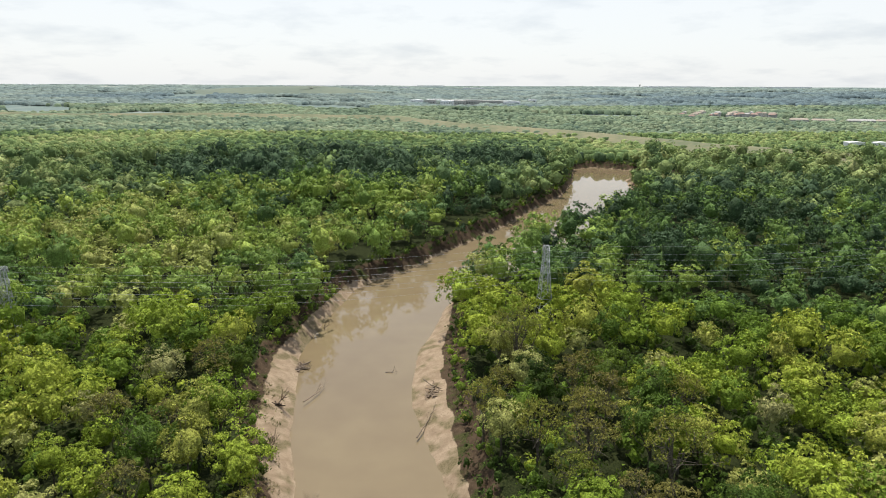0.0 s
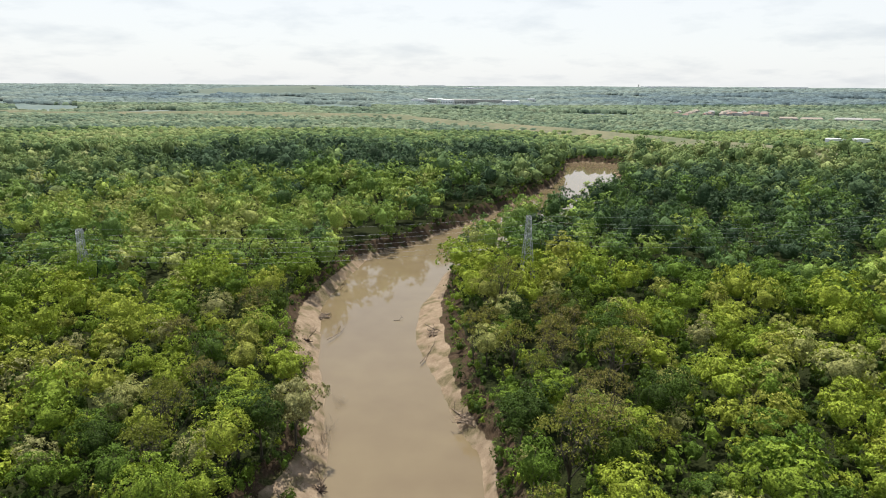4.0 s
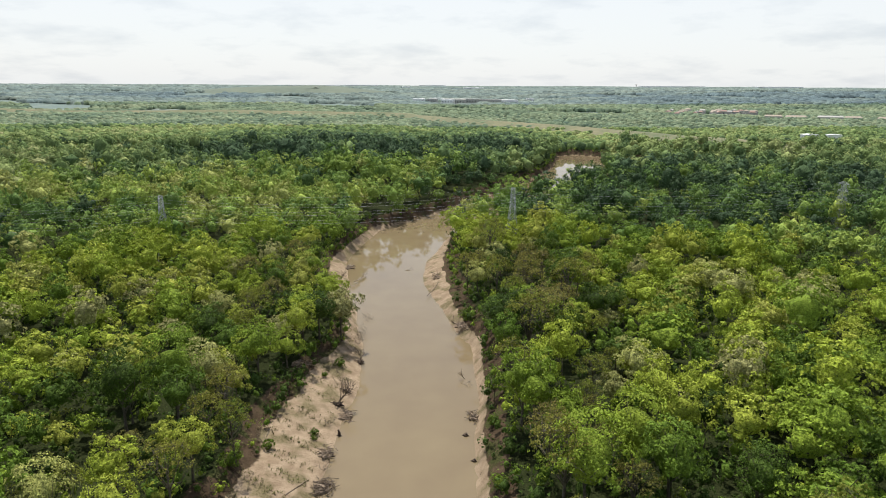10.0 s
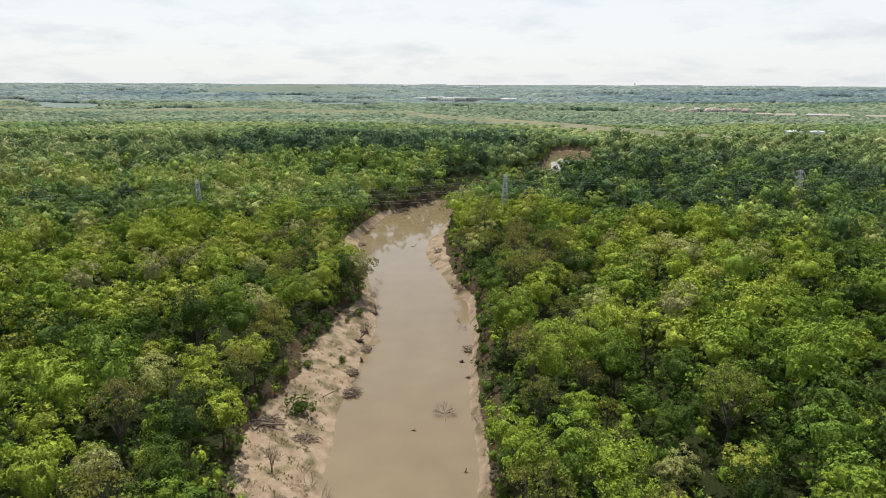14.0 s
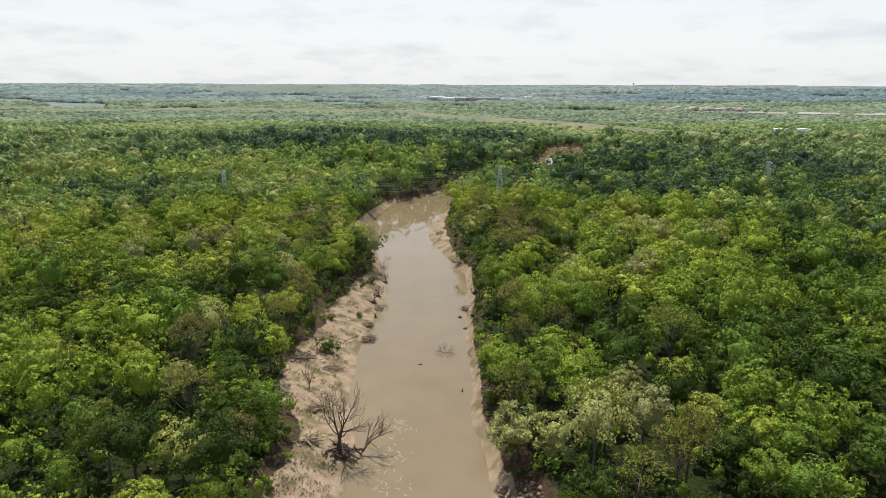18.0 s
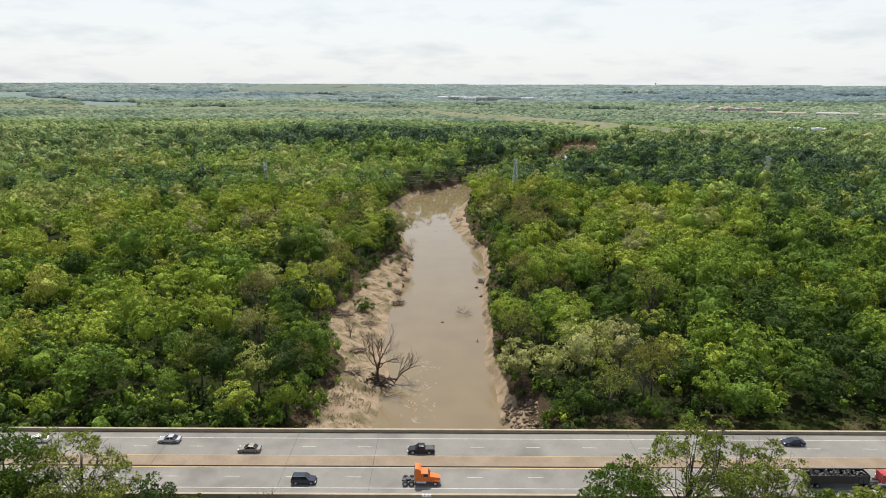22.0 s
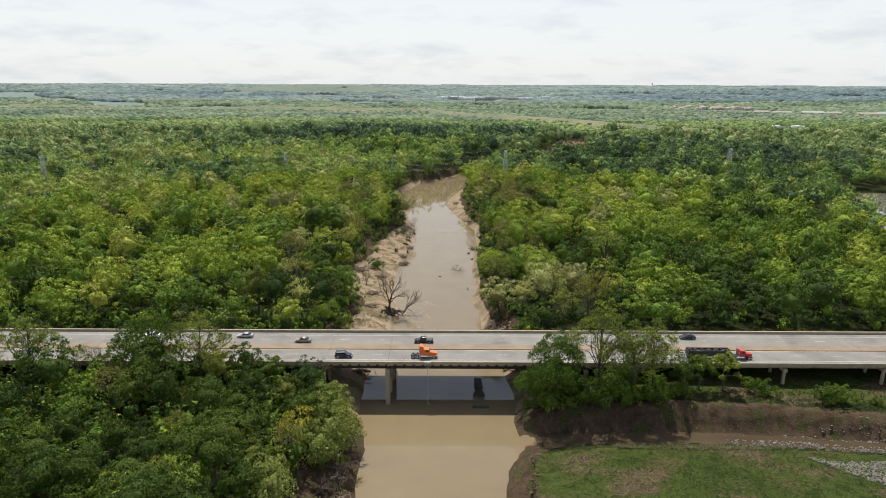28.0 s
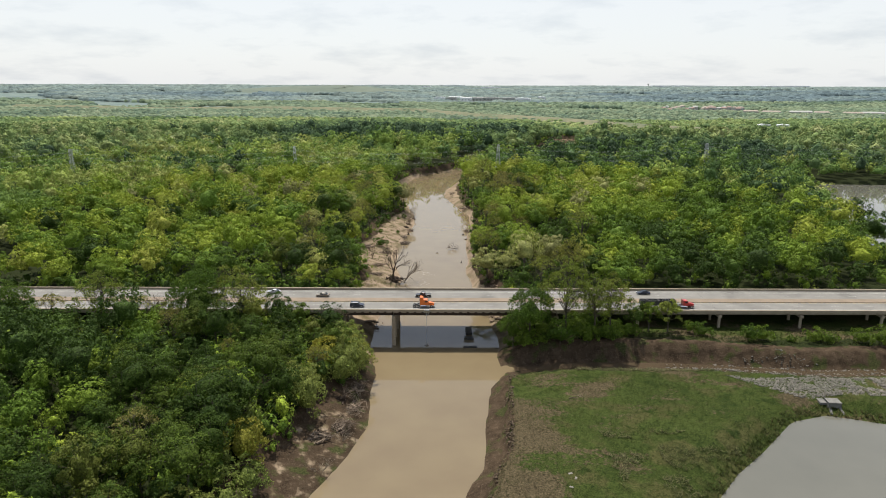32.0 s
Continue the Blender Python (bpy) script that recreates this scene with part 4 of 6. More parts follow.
for y0, y1, step, size in ((820, 1150, 9.6, 4.7), (1150, 1600, 12.6, 6.0), (1600, 2300, 17.5, 8.4), (2300, 3500, 26.0, 14.0), (3500, 4700, 32.0, 18.0)):
    fx, fy = scatter(-2600, 2650, y0, y1, step, int(y0))
    keep = (np.abs(fx - 20) < 60 + 0.74 * (fy + 215)) & ((to_line(fx, fy, ROW_LINE) > 62) | ((to_line(fx, fy, ROW_LINE) > 13) & (r.uniform(size=fx.shape) < 0.22))) & ((wobble(fx, fy, 420, 51) + 0.5 * wobble(fx, fy * 3, 900, 52)) * smooth01((fy - 1200) / 700) < 0.62) & (np.hypot((fx + 640) / 480, (fy - 3480) / 330) > 1)
    fx, fy = fx[keep], fy[keep]
    fz, fd, fw = survey(fx, fy)
    keep = fd > 8
    fx, fy, fz = fx[keep], fy[keep], fz[keep]
    n = len(fx)
    # the last dip carries the painted cloud shade on into the far crowns
    tone = np.clip(0.45 + 0.20 * wobble(fx, fy, 260, 53) + 0.08 * wobble(fx, fy, 90, 54) + r.normal(0, 0.15 if y0 < 1500 else 0.08 if y0 < 2200 else 0.04, n) - 0.45 * smooth01((fx - 650) / 200) * smooth01((fy - 2150) / 150) * smooth01((3300 - fy) / 200) - 0.40 * smooth01((1.2 - np.hypot((fx + 1000) / 450, (fy - 2900) / 260)) / 0.4) - 0.35 * smooth01(1.3 - np.hypot(fx / 250, (fy - 850) / 200)), 0, 1)
    bv, bf = CAP
    a = r.uniform(0, 2 * np.pi, (n, 1))
    v = bv[None] * (1 + r.normal(0, 0.20 if y0 < 2200 else 0.10, (n, len(bv), 1))) * r.uniform(0.8, 1.3, (n, 1, 1)) * size
    v = np.stack([v[..., 0] * np.cos(a) - v[..., 1] * np.sin(a), v[..., 0] * np.sin(a) + v[..., 1] * np.cos(a), v[..., 2] * (4.5 / size)], -1)
    # crowns near the levee lowered so it shows in the camera's view
    short = smooth01((260 - to_line(fx, fy, ROW_LINE)) / 60)
    v = v + np.stack([fx, fy, fz + r.uniform(7.0, 10.5, n) * (1 if y0 < 3500 else 0.1) - 3.5 * short], -1)[:, None]
    far_mesh = array_mesh("far_woods", v.reshape(-1, 3), (bf[None] + (np.arange(n) * len(bv))[:, None, None]).reshape(-1, 3), M_LEAF_HAZE2 if y0 < 1100 else M_LEAF_HAZE3 if y0 < 2200 else M_LEAF_HAZE4, np.repeat(tone, len(bv)), True)
    tagged(new("far_woods", far_mesh), "far woods in greens paled for haze", "forest", kind="stuff")


# ---- the highway bridge ----
DECK = 10.7
M_GUTTER = material("dark_gutter_brown", (0.035, 0.028, 0.020), (0.11, 0.085, 0.06), 0.5, 4.0, 0.95)
X0, X1 = -212.0, 250.0
NEAR_IN, NEAR_OUT, FAR_IN, FAR_OUT = -6.3, -6.75, 16.9, 17.35
bridge = thing("highway_bridge", (0, 0, 0), "long concrete highway bridge on columns over the river", "bridge")
JOINTS = [-209.0, -181, -153, -125, -97, -69, -41, -13.0, 5.0, 61.0, 89, 117, 145, 173, 201, 229]


def along(x0, x1, y0, y1, z0, z1):
    return Shape().box(x0, x1, y0, y1, z0, z1)


deck_ends = [X0] + [x for x in JOINTS if X0 < x < X1] + [X1]
for a, b in zip(deck_ends[:-1], deck_ends[1:]):
    part("deck_slab", along(a + 0.03, b - 0.03, NEAR_IN, 3.45, DECK - 0.25, DECK), M_DECK, bridge)
    part("deck_slab", along(a + 0.03, b - 0.03, 3.6, FAR_IN, DECK - 0.25, DECK), M_DECK, bridge)
    part("median", along(a + 0.03, b - 0.03, 3.62, 7.3, DECK + 0.002, DECK + 0.17), M_MEDIAN, bridge)
    steel = -20 < a < 60
    for y0, y1, sign in ((NEAR_OUT, NEAR_IN, -1), (FAR_IN, FAR_OUT, 1)):
        wall = Shape().prism([(y0, DECK - 0.05), (y1, DECK - 0.05), (y1 - 0.06 * (sign < 0) - 0.0, DECK + 0.62), (y0 + 0.06 * (sign > 0), DECK + 0.62)], a + 0.03, b - 0.03, Matrix(((0, 1, 0, 0), (1, 0, 0, 0), (0, 0, 1, 0), (0, 0, 0, 1))))
        part("parapet", wall, M_CONC, bridge)
        part("parapet_cap", along(a + 0.03, b - 0.03, y0 - 0.06, y1 + 0.04, DECK + 0.622, DECK + 0.76), M_CONC, bridge)
        # the slab's edge, with drain slots left between its pieces
        edge = Shape()
        x = a + 0.03
        while x < b - 0.5:
            edge.box(x, min(x + 1.75, b - 0.03), y0 - 0.02, y1 - 0.1 if sign < 0 else y1 + 0.02, DECK - 0.42, DECK - 0.055)
            x += 2.6
        part("slab_edge", edge, M_CONC, bridge)
    depth = 1.55 if steel else 0.95
    for y in (-5.9, -3.0, -0.1, 2.6, 5.0, 8.0, 11.0, 13.8, 16.4):
        g = Shape().box(a + 0.1, b - 0.1, y - 0.03, y + 0.03, DECK - depth, DECK - 0.27)
        g.box(a + 0.1, b - 0.1, y - 0.22, y + 0.22, DECK - depth - 0.05, DECK - depth)
        part("girder", g, M_GIRDER if steel else M_CONC, bridge)
for x in deck_ends[1:-1]:
    part("expansion_joint", Shape().box(x - 0.03, x + 0.03, NEAR_IN, FAR_IN, DECK - 0.2, DECK - 0.02), M_DARKGAP, bridge)
part("deck_seam", Shape().box(X0, X1, 3.45, 3.6, DECK - 0.2, DECK - 0.02), M_DARKGAP, bridge)


def bent(x):
    b = part("pier", Shape().prism([(-0.55, DECK - 1.62), (0.55, DECK - 1.62), (0.55, DECK - 2.5), (-0.55, DECK - 2.5)], -7.1, 17.5, Matrix.Translation((x, 0, 0))), M_CONC, bridge, "concrete pier cap")
    if x not in (5.0, 61.0, -13.0):
        b.location.z = 0.62
    for y in (-6.3, 1.2, 9.4, 16.6):
        base = float(survey([x], [y])[0][0]) - (2.0 if x == 5.0 else 0.6)
        if x == 5.0:
            part("column", Shape().box(x - 0.62, x + 0.62, y - 0.62, y + 0.62, base, DECK - 2.5), M_CONC, b)
        else:
            part("column", Shape().tube([(x, y, base), (x, y, DECK - 2.5)], 0.5, 12), M_CONC, b)


for x in JOINTS:
    bent(x)
for y in (-3.66, 14.4):
    part("edge_line", Shape().box(X0, X1, y - 0.07, y + 0.07, DECK + 0.002, DECK + 0.006), M_LINE, bridge)
for y in (3.2, 7.55):
    part("yellow_line", Shape().box(X0, X1, y - 0.07, y + 0.07, DECK + 0.002, DECK + 0.006), M_YELLOW, bridge)
dash_me = Shape().box(0, 3.05, -0.06, 0.06, 0.002, 0.006).mesh("lane_dash")
for y, x in ((0.0, 0.0), (11.0, 1.0)):
    for k in range(-17, 21):
        if X0 < x + k * 12.19 < X1 - 4:
            d = part("lane_dash", dash_me, M_LINE, bridge)
            d.location = (x + k * 12.19, y, DECK)
part("gutter_grime", Shape().box(X0, X1, FAR_IN - 0.32, FAR_IN - 0.02, DECK + 0.002, DECK + 0.006), M_GUTTER, bridge, "dark strip along the parapet")
# the road goes on over its embankments
for a, b in ((-1500, X0 - 0.05), (X1 + 0.05, 1500)):
    tagged(part("road", along(a, b, -6.6, 17.2, DECK - 0.6, DECK - 0.02), M_DECK), "pale concrete highway on an embankment", "road", kind="structure")


# ---- trees in front of the bridge, willows and bushes ----
for kind, x, y, g, say in ((TALL[2], 50.5, -16, 0.92, "dense dark-green tree rising past the bridge deck"), (TALL[2], 45.5, -14, 0.62, "dense dark-green young tree beside the bridge"), (TALL[0], 62.5, -15, 1.0, "tall open-crowned tree standing in front of the bridge"), (TALL[1], 72, -15.5, 1.02, "tall open-crowned tree with forking limbs beside the bridge"), (TALL[1], 77.5, -14, 0.84, "thin spring-green tree beside the bridge"), (TALL[2], -58, -14, 1.03, "dense dark-green tree in front of the bridge"), (TALL[0], -45, -14, 0.97, "open-crowned yellow-green tree in front of the bridge"), (TALL[1], -91, -14, 1.0, "round light-green tree in front of the bridge"), (AIRY[0], -79, -13, 0.9, "half-bare twiggy tree in front of the bridge"), (AIRY[1], -70, -13, 0.85, "half-bare twiggy tree in front of the bridge"), (AIRY[1], -108, -12, 0.9, "half-bare twiggy tree in front of the bridge"), (TALL[2], -120, -14, 0.85, "round dark-green tree in front of the bridge"), (SMALL, 97.5, -12, 1.0, "light-leaved small tree beside the bridge"), (SMALL, 91, -12, 0.9, "light-leaved small tree beside the bridge"), (CLOUDED[3], 86, -13, 0.8, "small dark-green tree beside the bridge")):
    plant(kind, x, y, g, label=say, group="trees in front of the bridge")
for x, y, g in ((49, -19, 2.0), (55, -13, 1.9), (60, -20, 2.2), (67, -12, 1.9), (69, -20, 2.2), (76, -19, 2.1), (80, -11, 1.7), (84, -16, 1.7), (54, -19, 1.2), (58, -17, 1.5), (66, -18, 1.5), (74, -17, 1.3), (81, -15, 1.4), (105, -12, 0.9), (108, -14, 1.55), (122.5, -18, 1.5), (126.5, -18, 1.45), (136, -18, 0.9), (144, -18, 1.5), (148, -19, 1.2), (158, -20, 1.5), (163, -22, 1.5), (170, -21, 1.5), (52, -11, 1.5), (64, -12, 1.6), (72, -12, 1.5), (47, -13, 1.1), (44.5, -11, 0.9)):
    plant(BUSH[R.randint(3)], x, y, g, label="leafy green bush on the creek bank", category="bush", name="bush", group="bushes by the creek", sink=0.7 * g)
for x, y, g in ((-6, -22, 1.0), (-4, -32, 1.0), (-5, -40, 1.15), (-7.5, -45, 1.0), (-9, -33, 1.15), (-12, -41, 1.1), (-13.5, -63, 1.15), (-17, -57, 1.0), (-14.5, -51, 0.9), (-22.5, -87, 1.1), (-19.5, -94, 0.85), (-26, -95, 1.1), (-31, -90, 0.9), (-24, -79, 0.9), (-21, -104, 0.9), (-9, -26, 1.0), (-27, -108, 1.0)):
    plant(WILLOW[R.randint(2)], x, y, g * 1.6, label="yellow-green willow leaning over the muddy bank", category="willow", name="willow", group="willows on the bank", sink=2.6 * g)
for x, y, g in ((-11.5, 124, 1.7), (-4.7, 159.6, 0.7), (-12, 201, 1.1), (-6.5, 190, 0.6), (-20, 140, 1.1), (-17, 58, 1.0), (-19, 70, 1.2), (-16, 40, 0.8), (-13, 46, 0.9), (-14, 150, 0.9), (-4.5, 157, 0.5), (-3, 199, 1.0), (40, 66, 0.8), (38.5, 82, 0.9), (39, 108, 0.9), (39.5, 132, 0.9), (41, 158, 1.0), (44, 200, 1.0), (39, 236, 1.1), (-6, 232, 0.9), (46, 36, 1.0), (49, 34, 1.2), (-12, 262, 1.0), (-21, 288, 1.0)):
    plant(BUSH[R.randint(3)], x, y, g, label="low green bush at the edge of the sandy bank", category="bush", name="bush", group="bushes on the river bank", sink=0.6 * g)


# ---- dead wood ----
def branch_out(s, r, p, d, length, thick, depth, bend=0.25, twig=0.35):
    """A bare limb that forks again and again."""
    mid = p + d * length * 0.5 + Vector(r.normal(size=3)) * length * 0.06
    end = p + d * length + Vector(r.normal(size=3)) * length * 0.06
    s.tube([p, mid, end], [thick, thick * 0.8, thick * 0.62], 5 if depth > 1 else 3)
    if depth > 0:
        for k in range(2 if r.uniform() < twig else 3):
            nd = (d + Vector(r.normal(size=3)) * bend * 1.6 + Vector((0, 0, 0.12))).normalized()
            branch_out(s, r, end if k < 2 else mid, nd, length * r.uniform(0.6, 0.85), thick * 0.56, depth - 1, bend, twig)


def ground_z(x, y):
    return float(survey([x], [y])[0][0])


def bare_tree(x, y, height, lean, seed, label, roots=0.0, depth=5, z=None, name="dead_tree", bend=0.25, mat=None):
    r = np.random.RandomState(seed)
    z = ground_z(x, y) if z is None else z
    e = thing(name, (x, y, z), label, "dead tree", "dead trees by the water")
    s = Shape()
    d = Vector((lean[0], lean[1], 1)).normalized()
    fork = d * height * 0.16
    s.tube([(0, 0, -0.5), tuple(fork * 0.5), tuple(fork)], [height * 0.034, height * 0.029, height * 0.025], 8)
    part("trunk", s, mat or M_DEAD, e)
    for k in range(3):
        b = Shape()
        a = 2.1 * k + r.uniform(0, 1)
        bd = (d + Vector((math.cos(a), math.sin(a) * 0.6, 0)) * (0.22 + 0.30 * k / 2)).normalized()
        branch_out(b, r, fork * 0.98, bd, height * 0.25, height * 0.019, depth, bend)
        part("limb", b, mat or M_DEAD, e)
    if roots:
        m = Shape()
        for k in range(int(14 * roots)):
            a, q = r.uniform(0, 2 * np.pi), roots * r.uniform(0.3, 1.0)
            c = Vector((math.cos(a) * q * 0.7, math.sin(a) * q * 0.55, r.uniform(-0.3, 0.3 + 0.25 * roots) * (1 - 0.5 * q / roots)))
            t = Vector((r.normal(), r.normal() * 0.7, r.normal() * 0.25)).normalized() * r.uniform(0.8, 2.4)
            m.tube([c - t, c + Vector(r.normal(size=3)) * 0.2, c + t], [0.2, 0.16, 0.07], 5)
        part("root_mass", m, M_MUDWOOD, e, "dark tangle of roots and mud")
    return e


def brush_shrub(x, y, height, seed, label="bare grey brush growing at the water's edge"):
    """A low leafless shrub: many thin stems from one root, each forking."""
    r = np.random.RandomState(seed)
    e = thing("brush_shrub", (x, y, ground_z(x, y) - 0.1), label, "shrub", "bare shrubs on the banks")
    for k in range(9):
        s = Shape()
        a = r.uniform(0, 2 * np.pi)
        d = Vector((math.cos(a) * 0.7, math.sin(a) * 0.7, r.uniform(0.6, 1.2))).normalized()
        branch_out(s, r, Vector((math.cos(a), math.sin(a), 0)) * 0.35, d, height * r.uniform(0.3, 0.5), 0.045, 3, 0.3)
        part("stem", s, M_TWIG, e)


M_TWIG = material("grey_twigs", (0.14, 0.115, 0.085), (0.27, 0.225, 0.165), 1.2, 9.0, 0.85, 0.0, vary=0.3)
M_SNAGWOOD = material("dark_dead_wood", (0.040, 0.029, 0.021), (0.125, 0.092, 0.066), 1.2, 9.0, 0.85, 0.03)
M_MUDWOOD = material("muddy_roots", (0.030, 0.020, 0.014), (0.085, 0.06, 0.042), 1.2, 8.0, 0.9, 0.03)
bare_tree(-0.6, 65.0, 18.5, (0.06, 0.0), 3, "large bare dead tree on a dark tangle of roots", 6.2, mat=M_SNAGWOOD)
bare_tree(4.4, 66.0, 13.5, (0.75, 0.15), 8, "bare grey tree leaning far over the water", 0, 4, WATER + 0.3)
bare_tree(-1.0, 176, 10.0, (0.65, 0.1), 12, "bare leaning tree reaching over the river", 1.3, 4)
bare_tree(2.4, 206, 6.0, (0.3, 0.0), 14, "thin bare brushy tree on the bank", 0.8, 4)
bare_tree(0.5, 184, 5.5, (0.5, 0.1), 15, "thin bare brushy tree on the bank", 0.8, 4)
bare_tree(-13.0, 96, 7.5, (0.05, 0.0), 17, "small bare tree on the sandy bank", 0.0, 4)
bare_tree(-14.5, 288, 8.0, (0.7, -0.1), 19, "dead forked tree fallen over the bank", 0.8, 3)
bare_tree(-11.0, 262, 8.5, (0.35, -0.1), 21, "dead tree slanting over the water", 0.0, 3)
bare_tree(-11, 352, 5.0, (0.5, 0.0), 23, "bare brush hanging over the bank", 0.8, 3)
bare_tree(-6.5, -52, 5.0, (0.8, -0.2), 25, "grey dead branches trailing into the river", 1.0, 4)
bare_tree(-4.0, -66, 5.0, (0.9, -0.2), 27, "grey dead branches trailing into the river", 1.0, 4)
bare_tree(-13.5, -8.5, 9.5, (0.1, 0.0), 29, "bare brown thicket tree beside the bridge", 0.0, 5)
bare_tree(36.0, 194, 4.0, (-0.7, -0.2), 33, "bare snag standing in shallow water", 0.0, 4, WATER)
bare_tree(-62, 345, 11.0, (0.1, 0.0), 35, "bleached dead tree among green crowns", 0.0, 4, 9.0)
bare_tree(-98, 62, 12.0, (0.1, 0.0), 36, "bleached dead tree among green crowns", 0.0, 4, 9.0)
bare_tree(-54, -67, 15.0, (0.05, 0.0), 37, "pale dead tree standing among green trees", 0.0, 4, bend=0.35)
bare_tree(-26.8, -63, 10.0, (0.0, 0.0), 39, "bare brown twiggy tree among green trees", 0.0, 5)
bare_tree(-75, -12.5, 14.0, (0.1, 0.0), 41, "bare twiggy tree in front of the bridge", 0.0, 5, mat=M_SNAGWOOD)


for k, (x, y, h) in enumerate(((0.4, 231, 4.5), (0.6, 226, 3.5), (0.5, 219, 4.0), (0.5, 212, 3.5), (-2.5, 194, 3.0), (-1.5, 187, 3.2), (-15.5, 152, 3.5), (1.2, 246, 4.0), (-0.5, 146, 3.0), (-16, 84, 3.5), (-10, 50, 2.5), (-14, 38, 3.0), (36.5, 190, 2.5), (36, 120, 2.5), (-2.5, -50, 3.5), (-2.0, -58, 4.0), (-3.5, -70, 3.5), (-6.5, -83, 4.0), (-1.5, 166, 2.5), (-6, 98, 3.0), (-4, 93, 3.5), (-11, 260, 3.5), (40, 34, 2.5))):
    brush_shrub(x, y, h, 300 + k)


def drift_pile(x, y, wide, deep, n, seed, label, big=6):
    r = np.random.RandomState(seed)
    z = max(ground_z(x, y), WATER)
    e = thing("driftwood_pile", (x, y, z), label, "driftwood", "driftwood on the banks")
    for k in range(big):
        a = r.normal(0.2, 0.7)
        l = r.uniform(0.35, 0.6) * wide
        c = Vector((r.uniform(-0.3, 0.3) * wide, r.uniform(-0.4, 0.4) * deep, 0.25 + 0.12 * k * 0.4))
        t = Vector((math.cos(a), math.sin(a), r.normal() * 0.06)) * l * 0.5
        part("log", Shape().tube([c - t, c + Vector((0, 0, r.uniform(-0.1, 0.12))), c + t], [0.32, 0.27, 0.16], 7), M_DEAD, e)
    s = Shape()
    for k in range(n):
        a = r.uniform(0, np.pi)
        l = r.uniform(0.8, 3.2)
        c = Vector((r.normal() * 0.26 * wide, r.normal() * 0.26 * deep, r.uniform(0.05, 0.75)))
        t = Vector((math.cos(a), math.sin(a), r.normal() * 0.18)) * l * 0.5
        s.tube([c - t, c + t], [r.uniform(0.07, 0.15), 0.05], 4)
    tagged(part("brush", s, M_DEAD, e), kind="stuff")
    return e


for row in ((-19.5, 116, 10, 7, 170, 1, "wide heap of grey driftwood and broken branches on sand"), (-9.0, 112, 7, 4, 90, 2, "heap of grey brushwood on the sand"), (-14.5, 192, 8, 4, 80, 3, "pile of fallen logs below the trees"), (0.2, 139, 5, 6, 120, 4, "tangle of grey brushwood at the water's edge"), (-1.0, 152, 4, 5, 70, 5, "small tangle of brushwood on the sand"), (2.0, 171, 4, 5, 80, 6, "brushwood caught on the bank"), (-9.0, 84, 6, 4, 60, 7, "scattered driftwood on the sand"), (-8.5, 66, 7, 2.5, 40, 8, "fallen logs lying on the sand"), (37.5, 233, 6, 6, 60, 9, "fallen branches at the foot of the bank"), (29.5, 295, 5, 8, 40, 10, "driftwood scattered on a sand bar"), (-13.5, 318, 6, 6, 50, 11, "driftwood on the narrow bank"), (40.5, 26, 6, 9, 90, 12, "brush and broken rock at the foot of the bank"), (38.0, 92, 3, 6, 40, 13, "roots and brush on the bank"), (37.0, 170, 3, 6, 40, 14, "roots and brush on the bank"), (-3.0, -44, 5, 8, 90, 15, "grey brushwood on the muddy bank"), (-6, 12, 9, 6, 70, 16, "broken rubble and brush below the bridge"), (-3.0, -54, 5, 7, 110, 18, "grey brushwood and roots on the muddy bank"), (-4.5, -64, 5, 7, 110, 19, "grey brushwood trailing into the water"), (-9, -71, 6, 5, 50, 20, "scattered sticks on the brown bank"), (45, 12, 8, 5, 60, 17, "brush and rubble below the bridge")):
    drift_pile(*row)


def fallen_log(pts, thick, label, fork=True, seed=0):
    pts = [(x, y, max(z + (WATER if x < 41 else 0), max(ground_z(x, y), WATER) + 0.1)) for x, y, z in pts]
    p0 = Vector(pts[0])
    e = thing("fallen_log", p0, label, "log", "logs by the water")
    q = [Vector(p) - p0 for p in pts]
    part("stem", Shape().tube(q, [thick * (1 - 0.6 * i / (len(q) - 1)) for i in range(len(q))], 7), M_DEAD, e)
    if fork:
        r = np.random.RandomState(seed)
        d = (q[-1] - q[0]).normalized()
        for k in range(4):
            s = Shape()
            b = q[0].lerp(q[-1], 0.45 + 0.15 * k)
            branch_out(s, r, b, (d + Vector(r.normal(size=3)) * 0.6 + Vector((0, 0, 0.4))).normalized(), 1.2, thick * 0.35, 2)
            part("branch", s, M_DEAD, e)
    return e


fallen_log([(39.5, 228.5, 2.2), (37.0, 234.5, 1.5), (34.0, 242, 0.7)], 0.28, "forked grey log lying down the bank into the water", True, 2)
fallen_log([(5, 417.5, 0.4), (9, 419, 0.7), (13, 420, 0.5)], 0.35, "dark log lying at the far bank", True, 3)
fallen_log([(14.6, 313.3, 0.0), (15.8, 313.5, 0.25), (17.0, 313.2, 0.15)], 0.14, "small dark log floating in the river", True, 4)
fallen_log([(-7, 134, 1.9), (-4.5, 138, 1.6), (-3, 141, 1.2)], 0.16, "dark log half buried in sand", False)
fallen_log([(-16, 108, 2.4), (-15.4, 104, 2.6), (-14.6, 101, 2.9)], 0.28, "splintered trunk lying on the bank", True, 6)
fallen_log([(3.0, 57, 0.4), (5.4, 59, 0.3), (7, 60.4, 0.2)], 0.12, "pale stick lying at the water line", True, 7)
fallen_log([(6.0, 70, 1.6), (8.2, 68, 1.0), (9.0, 66.6, -0.1)], 0.14, "dark forked limb dipping into the water", False)
fallen_log([(-8, 292, 1.2), (-5, 298, 0.9), (-3.5, 303, 0.6)], 0.18, "dark bent branch over the water", True, 9)
